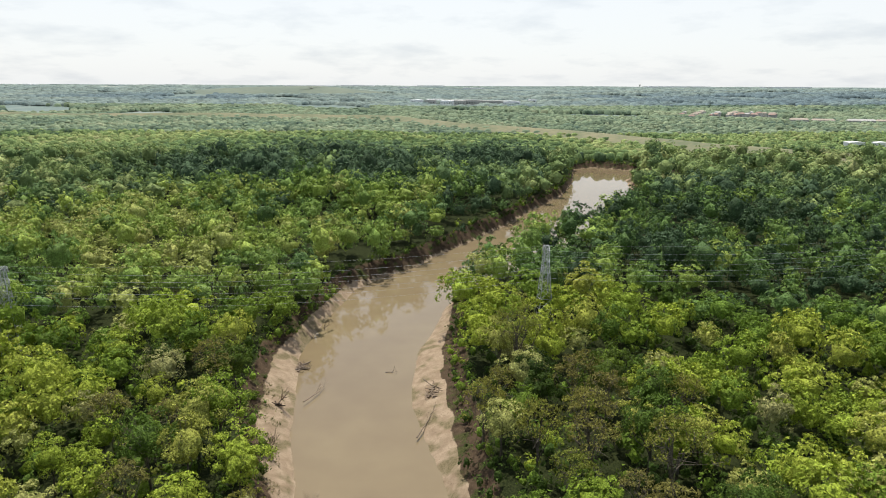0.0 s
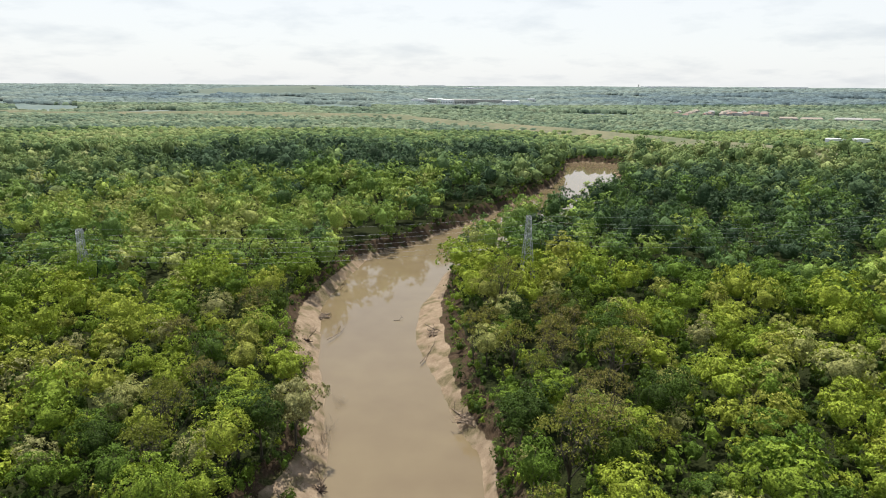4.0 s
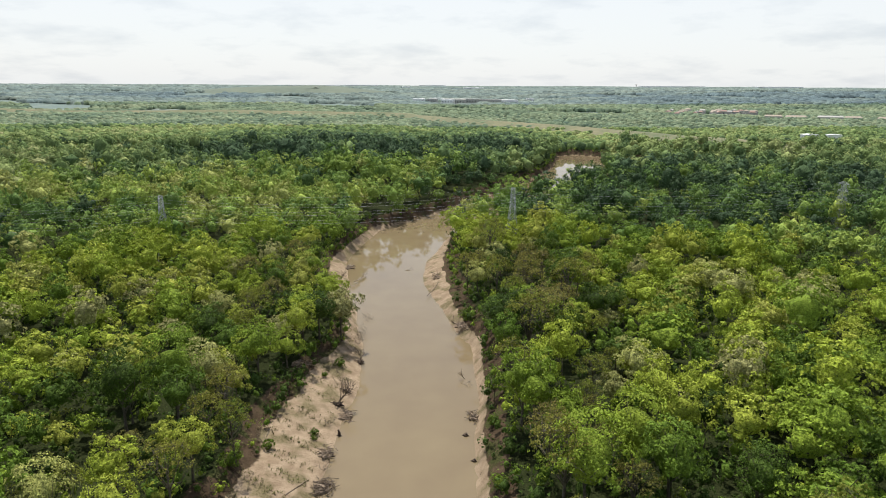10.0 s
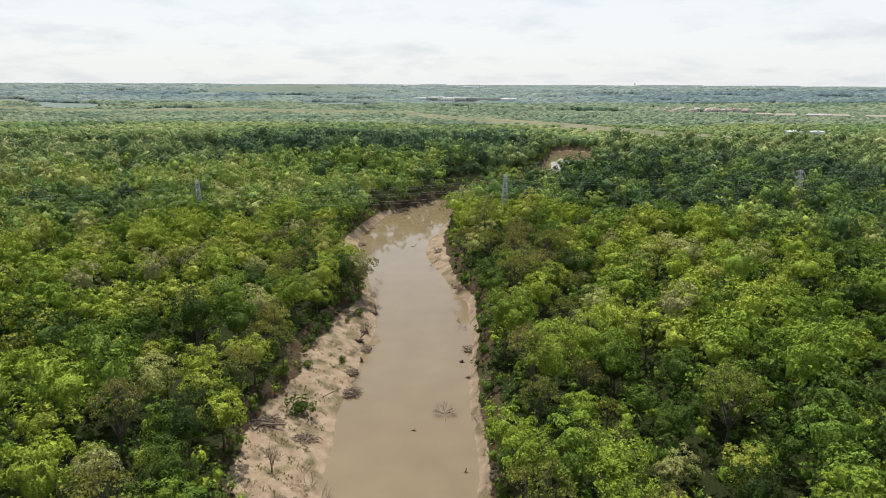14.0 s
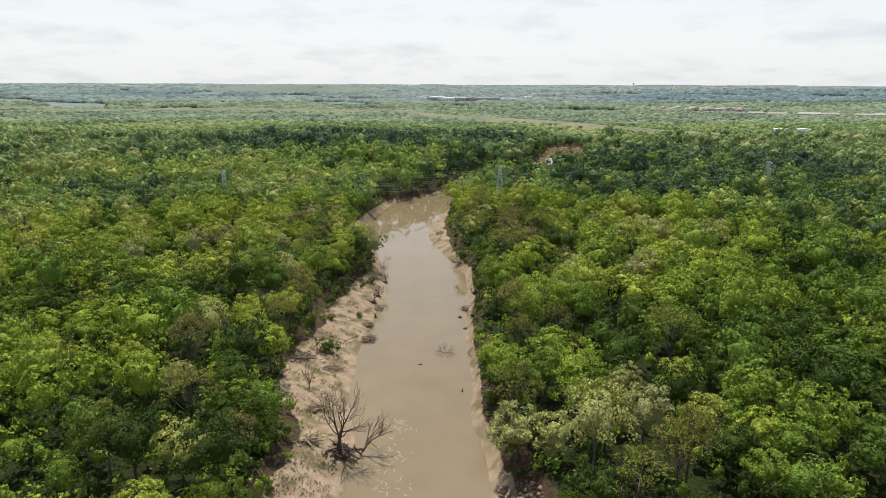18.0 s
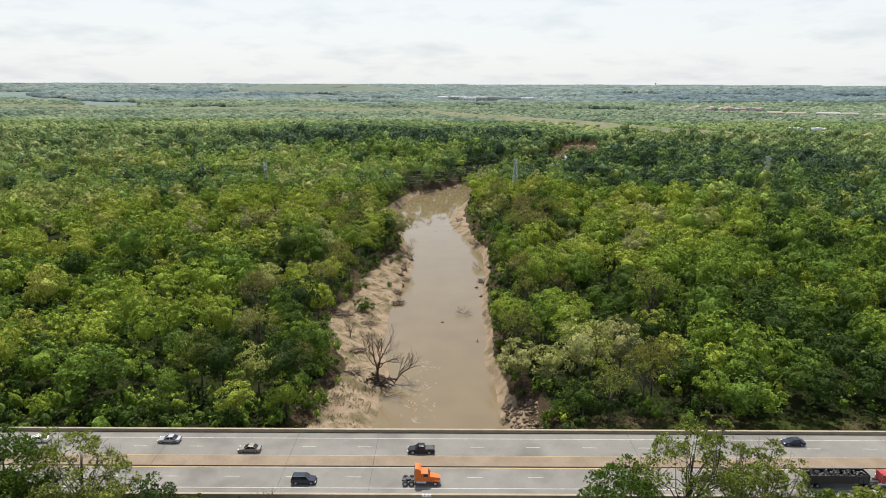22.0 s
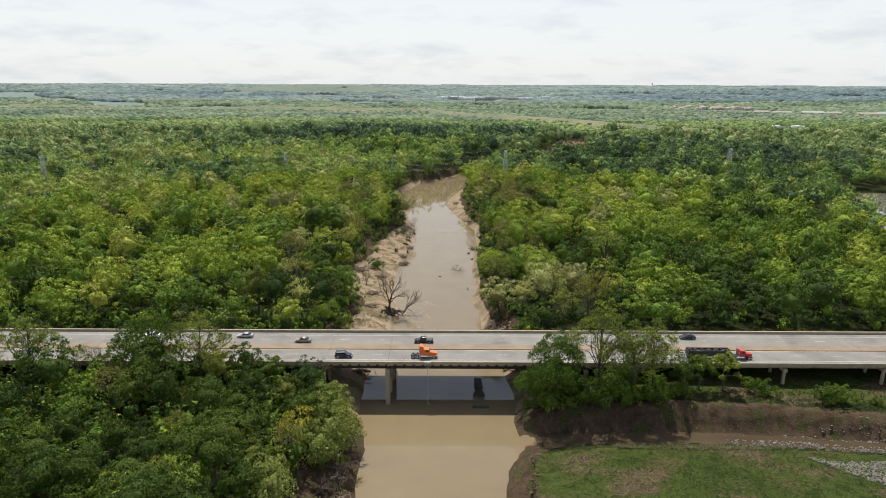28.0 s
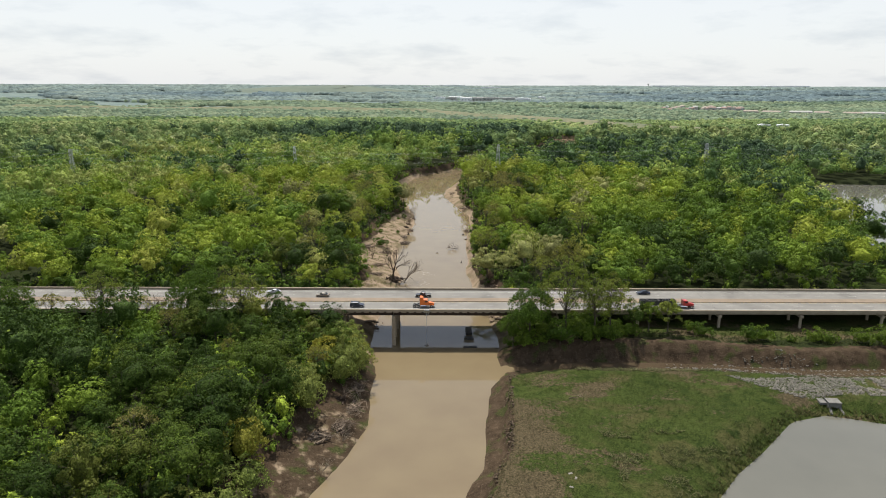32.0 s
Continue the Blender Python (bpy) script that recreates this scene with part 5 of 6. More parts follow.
fallen_log([(25, 272, 1.0), (28, 280, 1.3), (30, 286, 1.6)], 0.2, "driftwood log on the sand bar", True, 11)
fallen_log([(27, 305, 1.0), (29, 300, 1.1), (32, 297, 1.3)], 0.2, "driftwood log on the sand bar", True, 12)


def stump(x, y, h, thick, lean, label):
    e = thing("stump", (x, y, WATER), label, "stump", "stumps in the river")
    part("stem", Shape().tube([(-0.1, 0, -0.5), (0, 0, h * 0.5), (lean, 0, h)], [thick * 1.3, thick, thick * 0.6], 7), M_MUDWOOD, e)
    part("root", Shape().tube([(-0.9, 0.2, -0.1), (0, 0, 0.25), (0.9, -0.3, -0.1)], [thick * 0.4, thick * 0.6, thick * 0.3], 5), M_MUDWOOD, e)


for row in ((1.4, 161.4, 1.7, 0.34, -0.35, "dark rotten stump standing in the shallows"), (0.9, 151.8, 0.9, 0.2, 0.3, "small dark stump in the shallows"), (34.2, 160.7, 0.7, 0.6, 0.2, "low dark stump just above the water"), (35.5, 148.9, 0.6, 0.5, 0.2, "low dark stump just above the water"), (31.5, 99, 1.2, 0.12, 0.1, "thin stick standing in the river"), (19.0, 118, 0.4, 0.22, 0.1, "small stump tip in the river"), (-3.0, 132, 0.5, 0.3, 0.1, "small dark stump on the sand")):
    stump(*row)

# a fan of brush caught in mid river
snag = thing("river_snag", (27.4, 125.5, WATER), "fan-shaped snag of bare brush standing in the river", "snag")
part("trunk", Shape().tube([(-0.2, -4.2, -0.4), (0, -2.0, 0.25), (0, 0, 0.9)], [0.22, 0.2, 0.16], 7), M_DEAD, snag)
r = np.random.RandomState(44)
for k in range(9):
    s = Shape()
    a = math.radians(10 + 20 * k)
    d = Vector((math.cos(a) * 1.25, 0.45 + r.normal() * 0.15, 0.16 + 0.30 * math.sin(a))).normalized()
    branch_out(s, r, Vector((0, 0, 0.5)), d, 1.45, 0.07, 4, 0.30)
    part("branch", s, M_DEAD, snag)


# pale riffles where the current breaks below the dead tree
r = np.random.RandomState(46)
riffle = Shape()
for k in range(70):
    t = r.uniform()
    cx, cy = 14.0 - 2.5 * t + r.normal() * 2.2, 83 - 40 * t + r.normal() * 1.5
    a, bend, half = r.normal(1.1, 0.5) * r.choice((-1, 1)), r.normal() * 0.5, r.uniform(0.5, 1.6)
    pts = [(cx + math.cos(a + bend * u) * half * u, cy + math.sin(a + bend * u) * half * u) for u in (-1, -0.5, 0, 0.5, 1)]
    wide = (0.0, 0.05, 0.08, 0.04, 0.0)
    nx_, ny_ = -math.sin(a), math.cos(a)
    riffle.add([(x + nx_ * w, y + ny_ * w, WATER + 0.012) for (x, y), w in zip(pts, wide)] + [(x - nx_ * w - 0.01, y - ny_ * w, WATER + 0.012) for (x, y), w in zip(pts, wide)], [(i, i + 1, i + 6, i + 5) for i in range(4)])
tagged(part("riffle", riffle, material("water_foam", (0.26, 0.21, 0.15), (0.40, 0.34, 0.26), 1.2, 8.0, 0.5)), "pale foamy riffles on the river surface", "riffle", kind="stuff")


# ---- power line ----
def pylon(x, y, label):
    z, h = ground_z(x, y), 30.4
    e = thing("transmission_tower", pose(x, y, z, 0, 0, 8), label, "pylon", "transmission towers")
    wide = lambda t: 2.3 * (1 - t) ** 1.3 + 0.75  # noqa: E731
    cut = [0, 0.14, 0.27, 0.39, 0.5, 0.6, 0.69, 0.77, 0.84, 0.92, 1.0]
    corner = lambda k, t: ((wide(t) if k in (1, 2) else -wide(t)), (wide(t) if k in (2, 3) else -wide(t)), h * t)  # noqa: E731
    for k in range(4):
        part("leg", Shape().tube([corner(k, t) for t in cut], 0.12, 4), M_STEEL, e)
    for k in range(4):
        s = Shape()
        for a, b in zip(cut[:-1], cut[1:]):
            n = (k + 1) % 4
            s.tube([corner(k, a), corner(n, b)], 0.06, 3).tube([corner(n, a), corner(k, b)], 0.06, 3).tube([corner(k, b), corner(n, b)], 0.055, 3)
        part("lattice", s, M_STEEL, e)
    for level in (21.5, 25.5, 29.3):
        w = wide(level / h)
        for side in (-1, 1):
            tip = (0, side * 3.6, level)
            arm = Shape()
            for dx in (-w, w):
                arm.tube([(dx, side * w, level + 0.9), tip], 0.08, 4).tube([(dx, side * w, level - 0.2), tip], 0.08, 4)
            a = part("crossarm", arm, M_STEEL, e)
            ins = Shape().tube([tip, (0, side * 3.6, level - 1.6)], 0.05, 6)
            for q in range(7):
                ins.tube([(0, side * 3.6, level - 0.25 - 0.19 * q), (0, side * 3.6, level - 0.33 - 0.19 * q)], 0.15, 8)
            part("insulator", ins, M_STEEL, a, "string of grey insulator discs")
    return x, y, z


TOWERS = [pylon(x, y, say) for x, y, say in ((-462, 262, "slender galvanised lattice power pylon among treetops"), (-265, 285, "slender galvanised lattice power pylon among treetops"), (-97.5, 307.5, "slender galvanised lattice power pylon among treetops"), (68.6, 330.5, "slender galvanised lattice power pylon by the river bend"), (253, 353, "slender galvanised lattice power pylon among treetops"), (440, 378, "slender galvanised lattice power pylon among treetops"))]
for level, side in ((30.4, 0.0), (27.7, -3.6), (27.7, 3.6), (23.9, -3.6), (23.9, 3.6), (19.9, -3.6), (19.9, 3.6)):
    s = Shape()
    pts = []
    for (ax, ay, az), (bx, by, bz) in zip(TOWERS[:-1], TOWERS[1:]):
        for k in range(24):
            t = k / 24
            pts.append((ax + (bx - ax) * t - 0.14 * side, ay + (by - ay) * t + side, az + (bz - az) * t + level - (4 * 4.2 if level < 30 else 4 * 2.6) * t * (1 - t)))
    s.tube(pts, 0.02 if level < 30 else 0.015, 4)
    tagged(part("power_cable", s, M_WIRE), "thin sagging overhead power cable between pylons", "cable", "overhead power cables")


# ---- traffic ----
M_TYRE = material("tyre_rubber", (0.012, 0.012, 0.012), (0.03, 0.03, 0.03), 2.0, 20.0, 0.8)
M_RIM = paint("wheel_rim", (0.42, 0.42, 0.43), 0.35, 0.7)
M_GLASS = paint("dark_car_glass", (0.02, 0.024, 0.028), 0.08)
M_HEAD = paint("headlight", (0.72, 0.72, 0.70), 0.15)
M_TAIL = paint("taillight", (0.35, 0.02, 0.02), 0.25)
M_TRIM = paint("black_trim", (0.02, 0.02, 0.022), 0.5)
M_CHROME = paint("chrome", (0.6, 0.6, 0.62), 0.15, 1.0)
PAINT = {"white": paint("white_paint", (0.72, 0.72, 0.71)), "silver": paint("silver_paint", (0.42, 0.43, 0.44), 0.3, 0.4), "beige": paint("beige_paint", (0.26, 0.235, 0.19), 0.3, 0.3), "black": paint("black_paint", (0.012, 0.013, 0.016), 0.2), "navy": paint("navy_paint", (0.02, 0.026, 0.045), 0.22), "orange": paint("orange_paint", (0.66, 0.15, 0.025), 0.3), "red": paint("red_paint", (0.40, 0.035, 0.03), 0.3), "steel": paint("dark_steel", (0.028, 0.03, 0.032), 0.5)}


def wheel(parent, x, y, radius=0.33, wide=0.22):
    w = part("wheel", Shape().tube([(x, y - wide / 2, radius), (x, y + wide / 2, radius)], radius, 16), M_TYRE, parent)
    side = 1 if y > 0 else -1
    part("rim", Shape().tube([(x, y + side * wide * 0.35, radius), (x, y + side * (wide / 2 + 0.012), radius)], radius * 0.62, 12), M_RIM, w)


def smooth_body(outline, half, taper=0.86, crown=1.0):
    """A car body from a side outline (x, z, how far it spreads 0..1) lofted across, narrower towards the top."""
    s = Shape()
    n = len(outline)
    rows = []
    for q, inset in ((-1, 0.0), (-0.94, 0.035), (0.94, 0.035), (1, 0.0)):
        rows.append([(x + (0.05 if x < 0 else -0.05) * (abs(q) == 1), q * half * k, z - (0.03 if abs(q) == 1 and z > 0.5 else 0)) for x, z, k in outline])
    for row in rows:
        s.v += row
    for i in range(3):
        for k in range(n):
            s.f.append((i * n + k, i * n + (k + 1) % n, (i + 1) * n + (k + 1) % n, (i + 1) * n + k))
    s.f += [tuple(range(n - 1, -1, -1)), tuple(range(3 * n, 4 * n))]
    return s


def car(x, y, heading, colour, style, label):
    e = thing("pickup_truck" if style == "pickup" else "suv" if style == "suv" else "car", pose(x, y, DECK + 0.004, 0, 0, heading), label, "pickup" if style == "pickup" else "car", "traffic on the bridge")
    p = PAINT[colour]
    long = {"sedan": 4.75, "suv": 4.9, "pickup": 5.7}[style] / 2
    half, top, belt = (0.91, 1.45, 0.92) if style == "sedan" else (0.97, 1.78, 1.08)
    part("body", smooth_body([(-long, 0.35, 1), (long, 0.33, 0.96), (long + 0.02, 0.62, 0.95), (long - 0.25, belt - 0.17, 0.95), (long * 0.45, belt, 1), (-long * (0.62 if style == "sedan" else 0.95), belt + 0.04, 1), (-long, belt - 0.05, 0.95)], half), p, e)
    if style == "sedan":
        roof = [(long * 0.47, belt - 0.02), (long * 0.06, top), (-long * 0.40, top - 0.02), (-long * 0.74, belt)]
    elif style == "suv":
        roof = [(long * 0.46, belt - 0.02), (long * 0.16, top), (-long * 0.84, top - 0.04), (-long * 0.97, belt)]
    else:
        roof = [(long * 0.44, belt - 0.02), (long * 0.18, top), (-long * 0.20, top - 0.02), (-long * 0.28, belt)]
    (ax, az), (bx, bz), (cx, cz), (dx, dz) = roof
    hb, ht = half * 0.93, half * 0.74
    g = Shape()
    g.add([(ax, -hb, az), (bx, -ht, bz), (cx, -ht, cz), (dx, -hb, dz), (ax, hb, az), (bx, ht, bz), (cx, ht, cz), (dx, hb, dz)], [(3, 2, 1, 0), (4, 5, 6, 7), (0, 1, 5, 4), (1, 2, 6, 5), (2, 3, 7, 6), (0, 4, 7, 3)])
    part("window_glass", g, M_GLASS, e, "dark tinted glass")
    part("roof", Shape().add([(bx + 0.03, -ht - 0.03, bz + 0.012), (cx - 0.03, -ht - 0.03, cz + 0.012), (cx - 0.03, ht + 0.03, cz + 0.012), (bx + 0.03, ht + 0.03, bz + 0.012), (bx - 0.08, -ht + 0.1, bz + 0.06), (cx + 0.08, -ht + 0.1, cz + 0.06), (cx + 0.08, ht - 0.1, cz + 0.06), (bx - 0.08, ht - 0.1, bz + 0.06)], [(0, 3, 2, 1), (4, 5, 6, 7), (0, 1, 5, 4), (1, 2, 6, 5), (2, 3, 7, 6), (3, 0, 4, 7)]), p, e)
    for side in (-1, 1):
        post = Shape()
        for (ux, uz), (vx, vz) in ((roof[0], roof[1]), (roof[2], roof[3])):
            post.tube([(ux, side * (hb + 0.005), uz), (vx, side * (ht + 0.01), vz)], 0.055, 4)
        mx = (bx + cx) / 2
        post.tube([(mx, side * (hb + 0.005), belt), (mx, side * (ht + 0.012), top - 0.03)], 0.05, 4)
        part("roof_pillar", post, p, e)
        part("mirror", Shape().box(ax - 0.35, ax - 0.18, side * half - 0.02 * side, side * (half + 0.18), belt, belt + 0.14) if side > 0 else Shape().box(ax - 0.35, ax - 0.18, -half - 0.18, -half + 0.02, belt, belt + 0.14), p, e)
        part("headlight", Shape().box(long - 0.22, long + 0.03, side * half * 0.80 - 0.16, side * half * 0.80 + 0.16, 0.60, 0.74), M_HEAD, e)
        part("taillight", Shape().box(-long - 0.015, -long + 0.12, side * half * 0.82 - 0.13, side * half * 0.82 + 0.13, 0.68, 0.88), M_TAIL, e)
        for wx in (long * 0.62, -long * 0.60):
            wheel(e, wx, side * (half - 0.10), 0.33 if style == "sedan" else 0.39)
    part("bumper", Shape().box(long - 0.1, long + 0.05, -half * 0.9, half * 0.9, 0.30, 0.48), M_TRIM, e)
    if style == "pickup":
        part("bed", Shape().box(-long * 0.93, -long * 0.34, -half * 0.82, half * 0.82, belt + 0.045, belt + 0.06), M_TRIM, e, "open black load bed")


car(-69.5, 12.7, 180, "white", "sedan", "white sedan driving in the outer lane of the bridge")
car(-40.7, 12.8, 180, "silver", "sedan", "silver sedan driving in the outer lane of the bridge")
car(-22.0, 9.2, 180, "beige", "sedan", "beige sedan driving in the inner lane of the bridge")
car(14.8, 9.1, 180, "black", "pickup", "black pickup truck driving over the bridge")
car(96.4, 12.8, 180, "navy", "sedan", "dark blue sedan driving in the outer lane")
car(-8.0, -1.9, 0, "navy", "suv", "dark blue people carrier driving over the bridge")


def tractor(x, y, colour, label, name="semi_truck", tall=True):
    e = thing(name, pose(x, y, DECK + 0.004), label, "truck", "traffic on the bridge")
    p = PAINT[colour]
    hood = Shape()
    hood.add([(1.3, -0.85, 1.0), (3.3, -0.62, 0.95), (3.35, -0.62, 1.55), (1.3, -0.85, 1.95), (1.3, 0.85, 1.0), (3.3, 0.62, 0.95), (3.35, 0.62, 1.55), (1.3, 0.85, 1.95)], [(0, 1, 2, 3), (7, 6, 5, 4), (0, 4, 5, 1), (1, 5, 6, 2), (2, 6, 7, 3), (3, 7, 4, 0)])
    part("hood", hood, p, e)
    cab = Shape().prism([(-0.5, 1.0), (1.35, 1.0), (1.35, 2.0), (0.95, 2.75), (-0.5, 2.8)], -1.05, 1.05)
    part("cab", cab, p, e)
    part("windscreen", Shape().add([(1.36, -0.9, 2.03), (1.36, 0.9, 2.03), (1.0, 0.85, 2.70), (1.0, -0.85, 2.70), (1.30, -0.9, 2.03), (1.30, 0.9, 2.03), (0.94, 0.85, 2.70), (0.94, -0.85, 2.70)], [(0, 1, 2, 3), (7, 6, 5, 4), (0, 4, 5, 1), (3, 2, 6, 7), (0, 3, 7, 4), (1, 5, 6, 2)]), M_GLASS, e)
    for side in (-1, 1):
        part("side_window", Shape().box(0.05, 0.95, side * 1.055 - 0.01, side * 1.055 + 0.01, 2.0, 2.6), M_GLASS, e)
        part("fuel_tank", Shape().tube([(-1.3, side * 0.95, 0.75), (0.6, side * 0.95, 0.75)], 0.32, 12), M_CHROME, e)
        part("headlight", Shape().box(3.2, 3.38, side * 0.62 - 0.16, side * 0.62 + 0.16, 0.95, 1.15), M_HEAD, e)
        part("fender", Shape().prism([(1.7, 0.75), (1.9, 1.15), (2.5, 1.2), (3.25, 1.0), (3.25, 0.8), (2.9, 0.95), (2.2, 0.98)], side * 0.8 - 0.28, side * 0.8 + 0.28), p, e)
        wheel(e, 2.4, side * 0.98, 0.5, 0.3)
        for wx in (-2.3, -3.55):
            wheel(e, wx, side * 0.92, 0.5, 0.55)
    part("bumper", Shape().box(3.3, 3.5, -1.05, 1.05, 0.4, 0.8), M_CHROME, e)
    part("grille", Shape().box(3.33, 3.4, -0.5, 0.5, 0.85, 1.5), M_CHROME, e)
    part("chassis", Shape().box(-4.2, 2.8, -0.42, 0.42, 0.62, 0.9), M_TRIM, e)
    part("fifth_wheel", Shape().tube([(-2.9, 0, 0.9), (-2.9, 0, 1.1)], 0.5, 12), M_TRIM, e)
    if tall:
        part("sleeper", Shape().prism([(-1.6, 0.95), (-0.45, 0.95), (-0.45, 3.4), (-0.9, 3.75), (-1.6, 3.8)], -1.1, 1.1), p, e)
    for side in (-1, 1):
        part("exhaust_stack", Shape().tube([(-0.62 if not tall else -1.72, side * 0.95, 1.0), (-0.62 if not tall else -1.72, side * 0.95, 3.3)], 0.075, 8), M_CHROME, e)


tractor(15.6, -1.9, "orange", "orange road tractor without a trailer on the bridge")
tractor(106.0, -1.9, "red", "red road tractor pulling a black trailer", tall=False)
trailer = thing("dump_trailer", pose(96.6, -1.9, DECK + 0.004), "long black open trailer loaded with dark scrap", "trailer", "traffic on the bridge")
for side in (-1, 1):
    part("side_panel", Shape().box(-5.8, 6.2, side * 1.25 - 0.05, side * 1.25 + 0.05, 1.25, 2.85), PAINT["steel"], trailer)
    for k in range(13):
        part("rib", Shape().box(-5.75 + k * 0.98, -5.62 + k * 0.98, side * 1.33 - 0.03, side * 1.33 + 0.03, 1.25, 2.85), PAINT["steel"], trailer)
    for wx in (-4.9, -3.7):
        wheel(trailer, wx, side * 0.95, 0.5, 0.5)
part("front_panel", Shape().box(6.1, 6.2, -1.25, 1.25, 1.25, 2.95), PAINT["steel"], trailer)
part("tailgate", Shape().box(-5.85, -5.75, -1.25, 1.25, 1.15, 2.85), PAINT["steel"], trailer)
part("floor_panel", Shape().box(-5.8, 6.2, -1.2, 1.2, 1.1, 1.25), PAINT["steel"], trailer)
load = Shape()
r = np.random.RandomState(3)
for k in range(120):
    c = Vector((r.uniform(-5.5, 5.9), r.uniform(-1.0, 1.0), r.uniform(2.2, 2.6)))
    load.box(-0.3, 0.3, -0.18, 0.18, -0.15, 0.15, Matrix.Translation(c) @ Euler(tuple(r.uniform(0, 3, 3))).to_matrix().to_4x4())
part("scrap_load", load, material("mixed_scrap", (0.02, 0.02, 0.02), (0.16, 0.15, 0.14), 2.5, 6.0, 0.6, 0.0, 0.3, spread=(0.45, 0.62)), trailer, "tangled dark scrap metal")


# ---- river gauge on the bridge, old piers, outlet ----
gauge = thing("river_gauge", (16.4, -6.95, 0), "river gauge pipe hanging from the bridge rail into the water", "gauge")
part("pipe", Shape().tube([(0, 0, DECK - 0.2), (0, 0, WATER - 1.0)], 0.07, 8), M_STEEL, gauge, "grey vertical pipe")
for dx in (-0.7, 0.0, 0.6):
    part("instrument_box", Shape().box(dx - 0.2, dx + 0.2, -0.2, 0.15, DECK + 0.62, DECK + 0.95), paint("white_enamel", (0.7, 0.7, 0.7)), gauge, "white instrument box")
part("bracket", Shape().box(-0.9, 0.9, -0.1, 0.18, DECK + 0.3, DECK + 0.6).tube([(-1.2, 0, DECK + 0.1), (0, 0, DECK - 1.4)], 0.04, 5).tube([(1.2, 0, DECK + 0.1), (0, 0, DECK - 1.4)], 0.04, 5), M_STEEL, gauge)
part("debris", Shape().tube([(-0.9, 0.2, WATER + 0.05), (0, -0.3, WATER + 0.35), (0.9, 0.1, WATER + 0.0)], [0.08, 0.16, 0.06], 6).tube([(-0.5, -0.5, WATER + 0.0), (0.2, 0, WATER + 0.5), (0.6, 0.5, WATER + 0.1)], [0.06, 0.12, 0.05], 6), M_DEAD, gauge)
M_OLD = material("dark_old_concrete", (0.035, 0.033, 0.030), (0.09, 0.085, 0.075), 0.8, 5.0, 0.85, 0.03)
for x, y, lx, ly, h, say in ((31.4, 5.6, 2.2, 6.0, 0.9, "long dark stub of an old pier in the river"), (31.2, -1.2, 3.2, 1.7, 0.8, "dark stub of an old pier in the river"), (31.4, -8.2, 4.6, 1.2, 0.25, "sunken stub of an old pier at the water line")):
    e = thing("old_pier", (x, y, WATER), say, "pier stub", "stubs of the old bridge")
    part("block", Shape().prism([(-lx / 2 - 0.15, -1.5), (lx / 2 + 0.15, -1.5), (lx / 2, h - 0.1), (lx / 2 - 0.12, h), (-lx / 2 + 0.12, h), (-lx / 2, h - 0.1)], -ly / 2, ly / 2), M_OLD, e)
    part("cap", Shape().box(-lx / 2 - 0.1, lx / 2 + 0.1, -ly / 2 - 0.1, -ly / 2 + 0.4, h - 0.3, h + 0.06), M_OLD, e)

M_GREY = material("grey_outlet_concrete", (0.105, 0.10, 0.09), (0.19, 0.18, 0.16), 0.7, 5.0, 0.9, 0.02)
outlet = thing("outlet_structure", pose(126.5, -57.9, 0, 0, 0, -6), "square concrete pond outlet with sloping wing walls", "culvert")
part("box", Shape().box(-1.65, 1.65, -1.4, 1.4, 0.8, 4.3), M_GREY, outlet)
part("top_slab", Shape().box(-1.7, 1.7, -1.45, 1.45, 4.302, 4.46), M_GREY, outlet)
# thin dark panel paints the shade of a hole; the box is solid
part("opening", Shape().box(-0.9, 0.9, -1.46, -1.402, 2.0, 3.0), M_DARKGAP, outlet, "flat dark panel imitating a shaded square hole")
for side in (-1, 1):
    a, b = side * 1.0, side * 1.55
    part("wing_wall", Shape().add([(a, -1.46, 0.8), (a * 1.3, -3.6, 0.8), (a * 1.3, -3.6, 2.3), (a, -1.46, 3.2), (b, -1.46, 0.8), (b * 1.2, -3.6, 0.8), (b * 1.2, -3.6, 2.3), (b, -1.46, 3.2)], [(0, 1, 2, 3), (7, 6, 5, 4), (0, 4, 5, 1), (1, 5, 6, 2), (2, 6, 7, 3), (3, 7, 4, 0)]), M_GREY, outlet)
part("apron", Shape().box(-3.4, -1.72, -0.6, 2.2, 3.4, 3.95), M_GREY, outlet)

# stones: riprap beside the pond, rubble in the creek and below the bridge
ROCK_DIRS = np.array([(1, 0, 0), (-1, 0, 0), (0, 1, 0), (0, -1, 0), (0, 0, 1), (0, 0, -1)], float)
ROCK_FACES = np.array([(0, 2, 4), (2, 1, 4), (1, 3, 4), (3, 0, 4), (2, 0, 5), (1, 2, 5), (3, 1, 5), (0, 3, 5)])


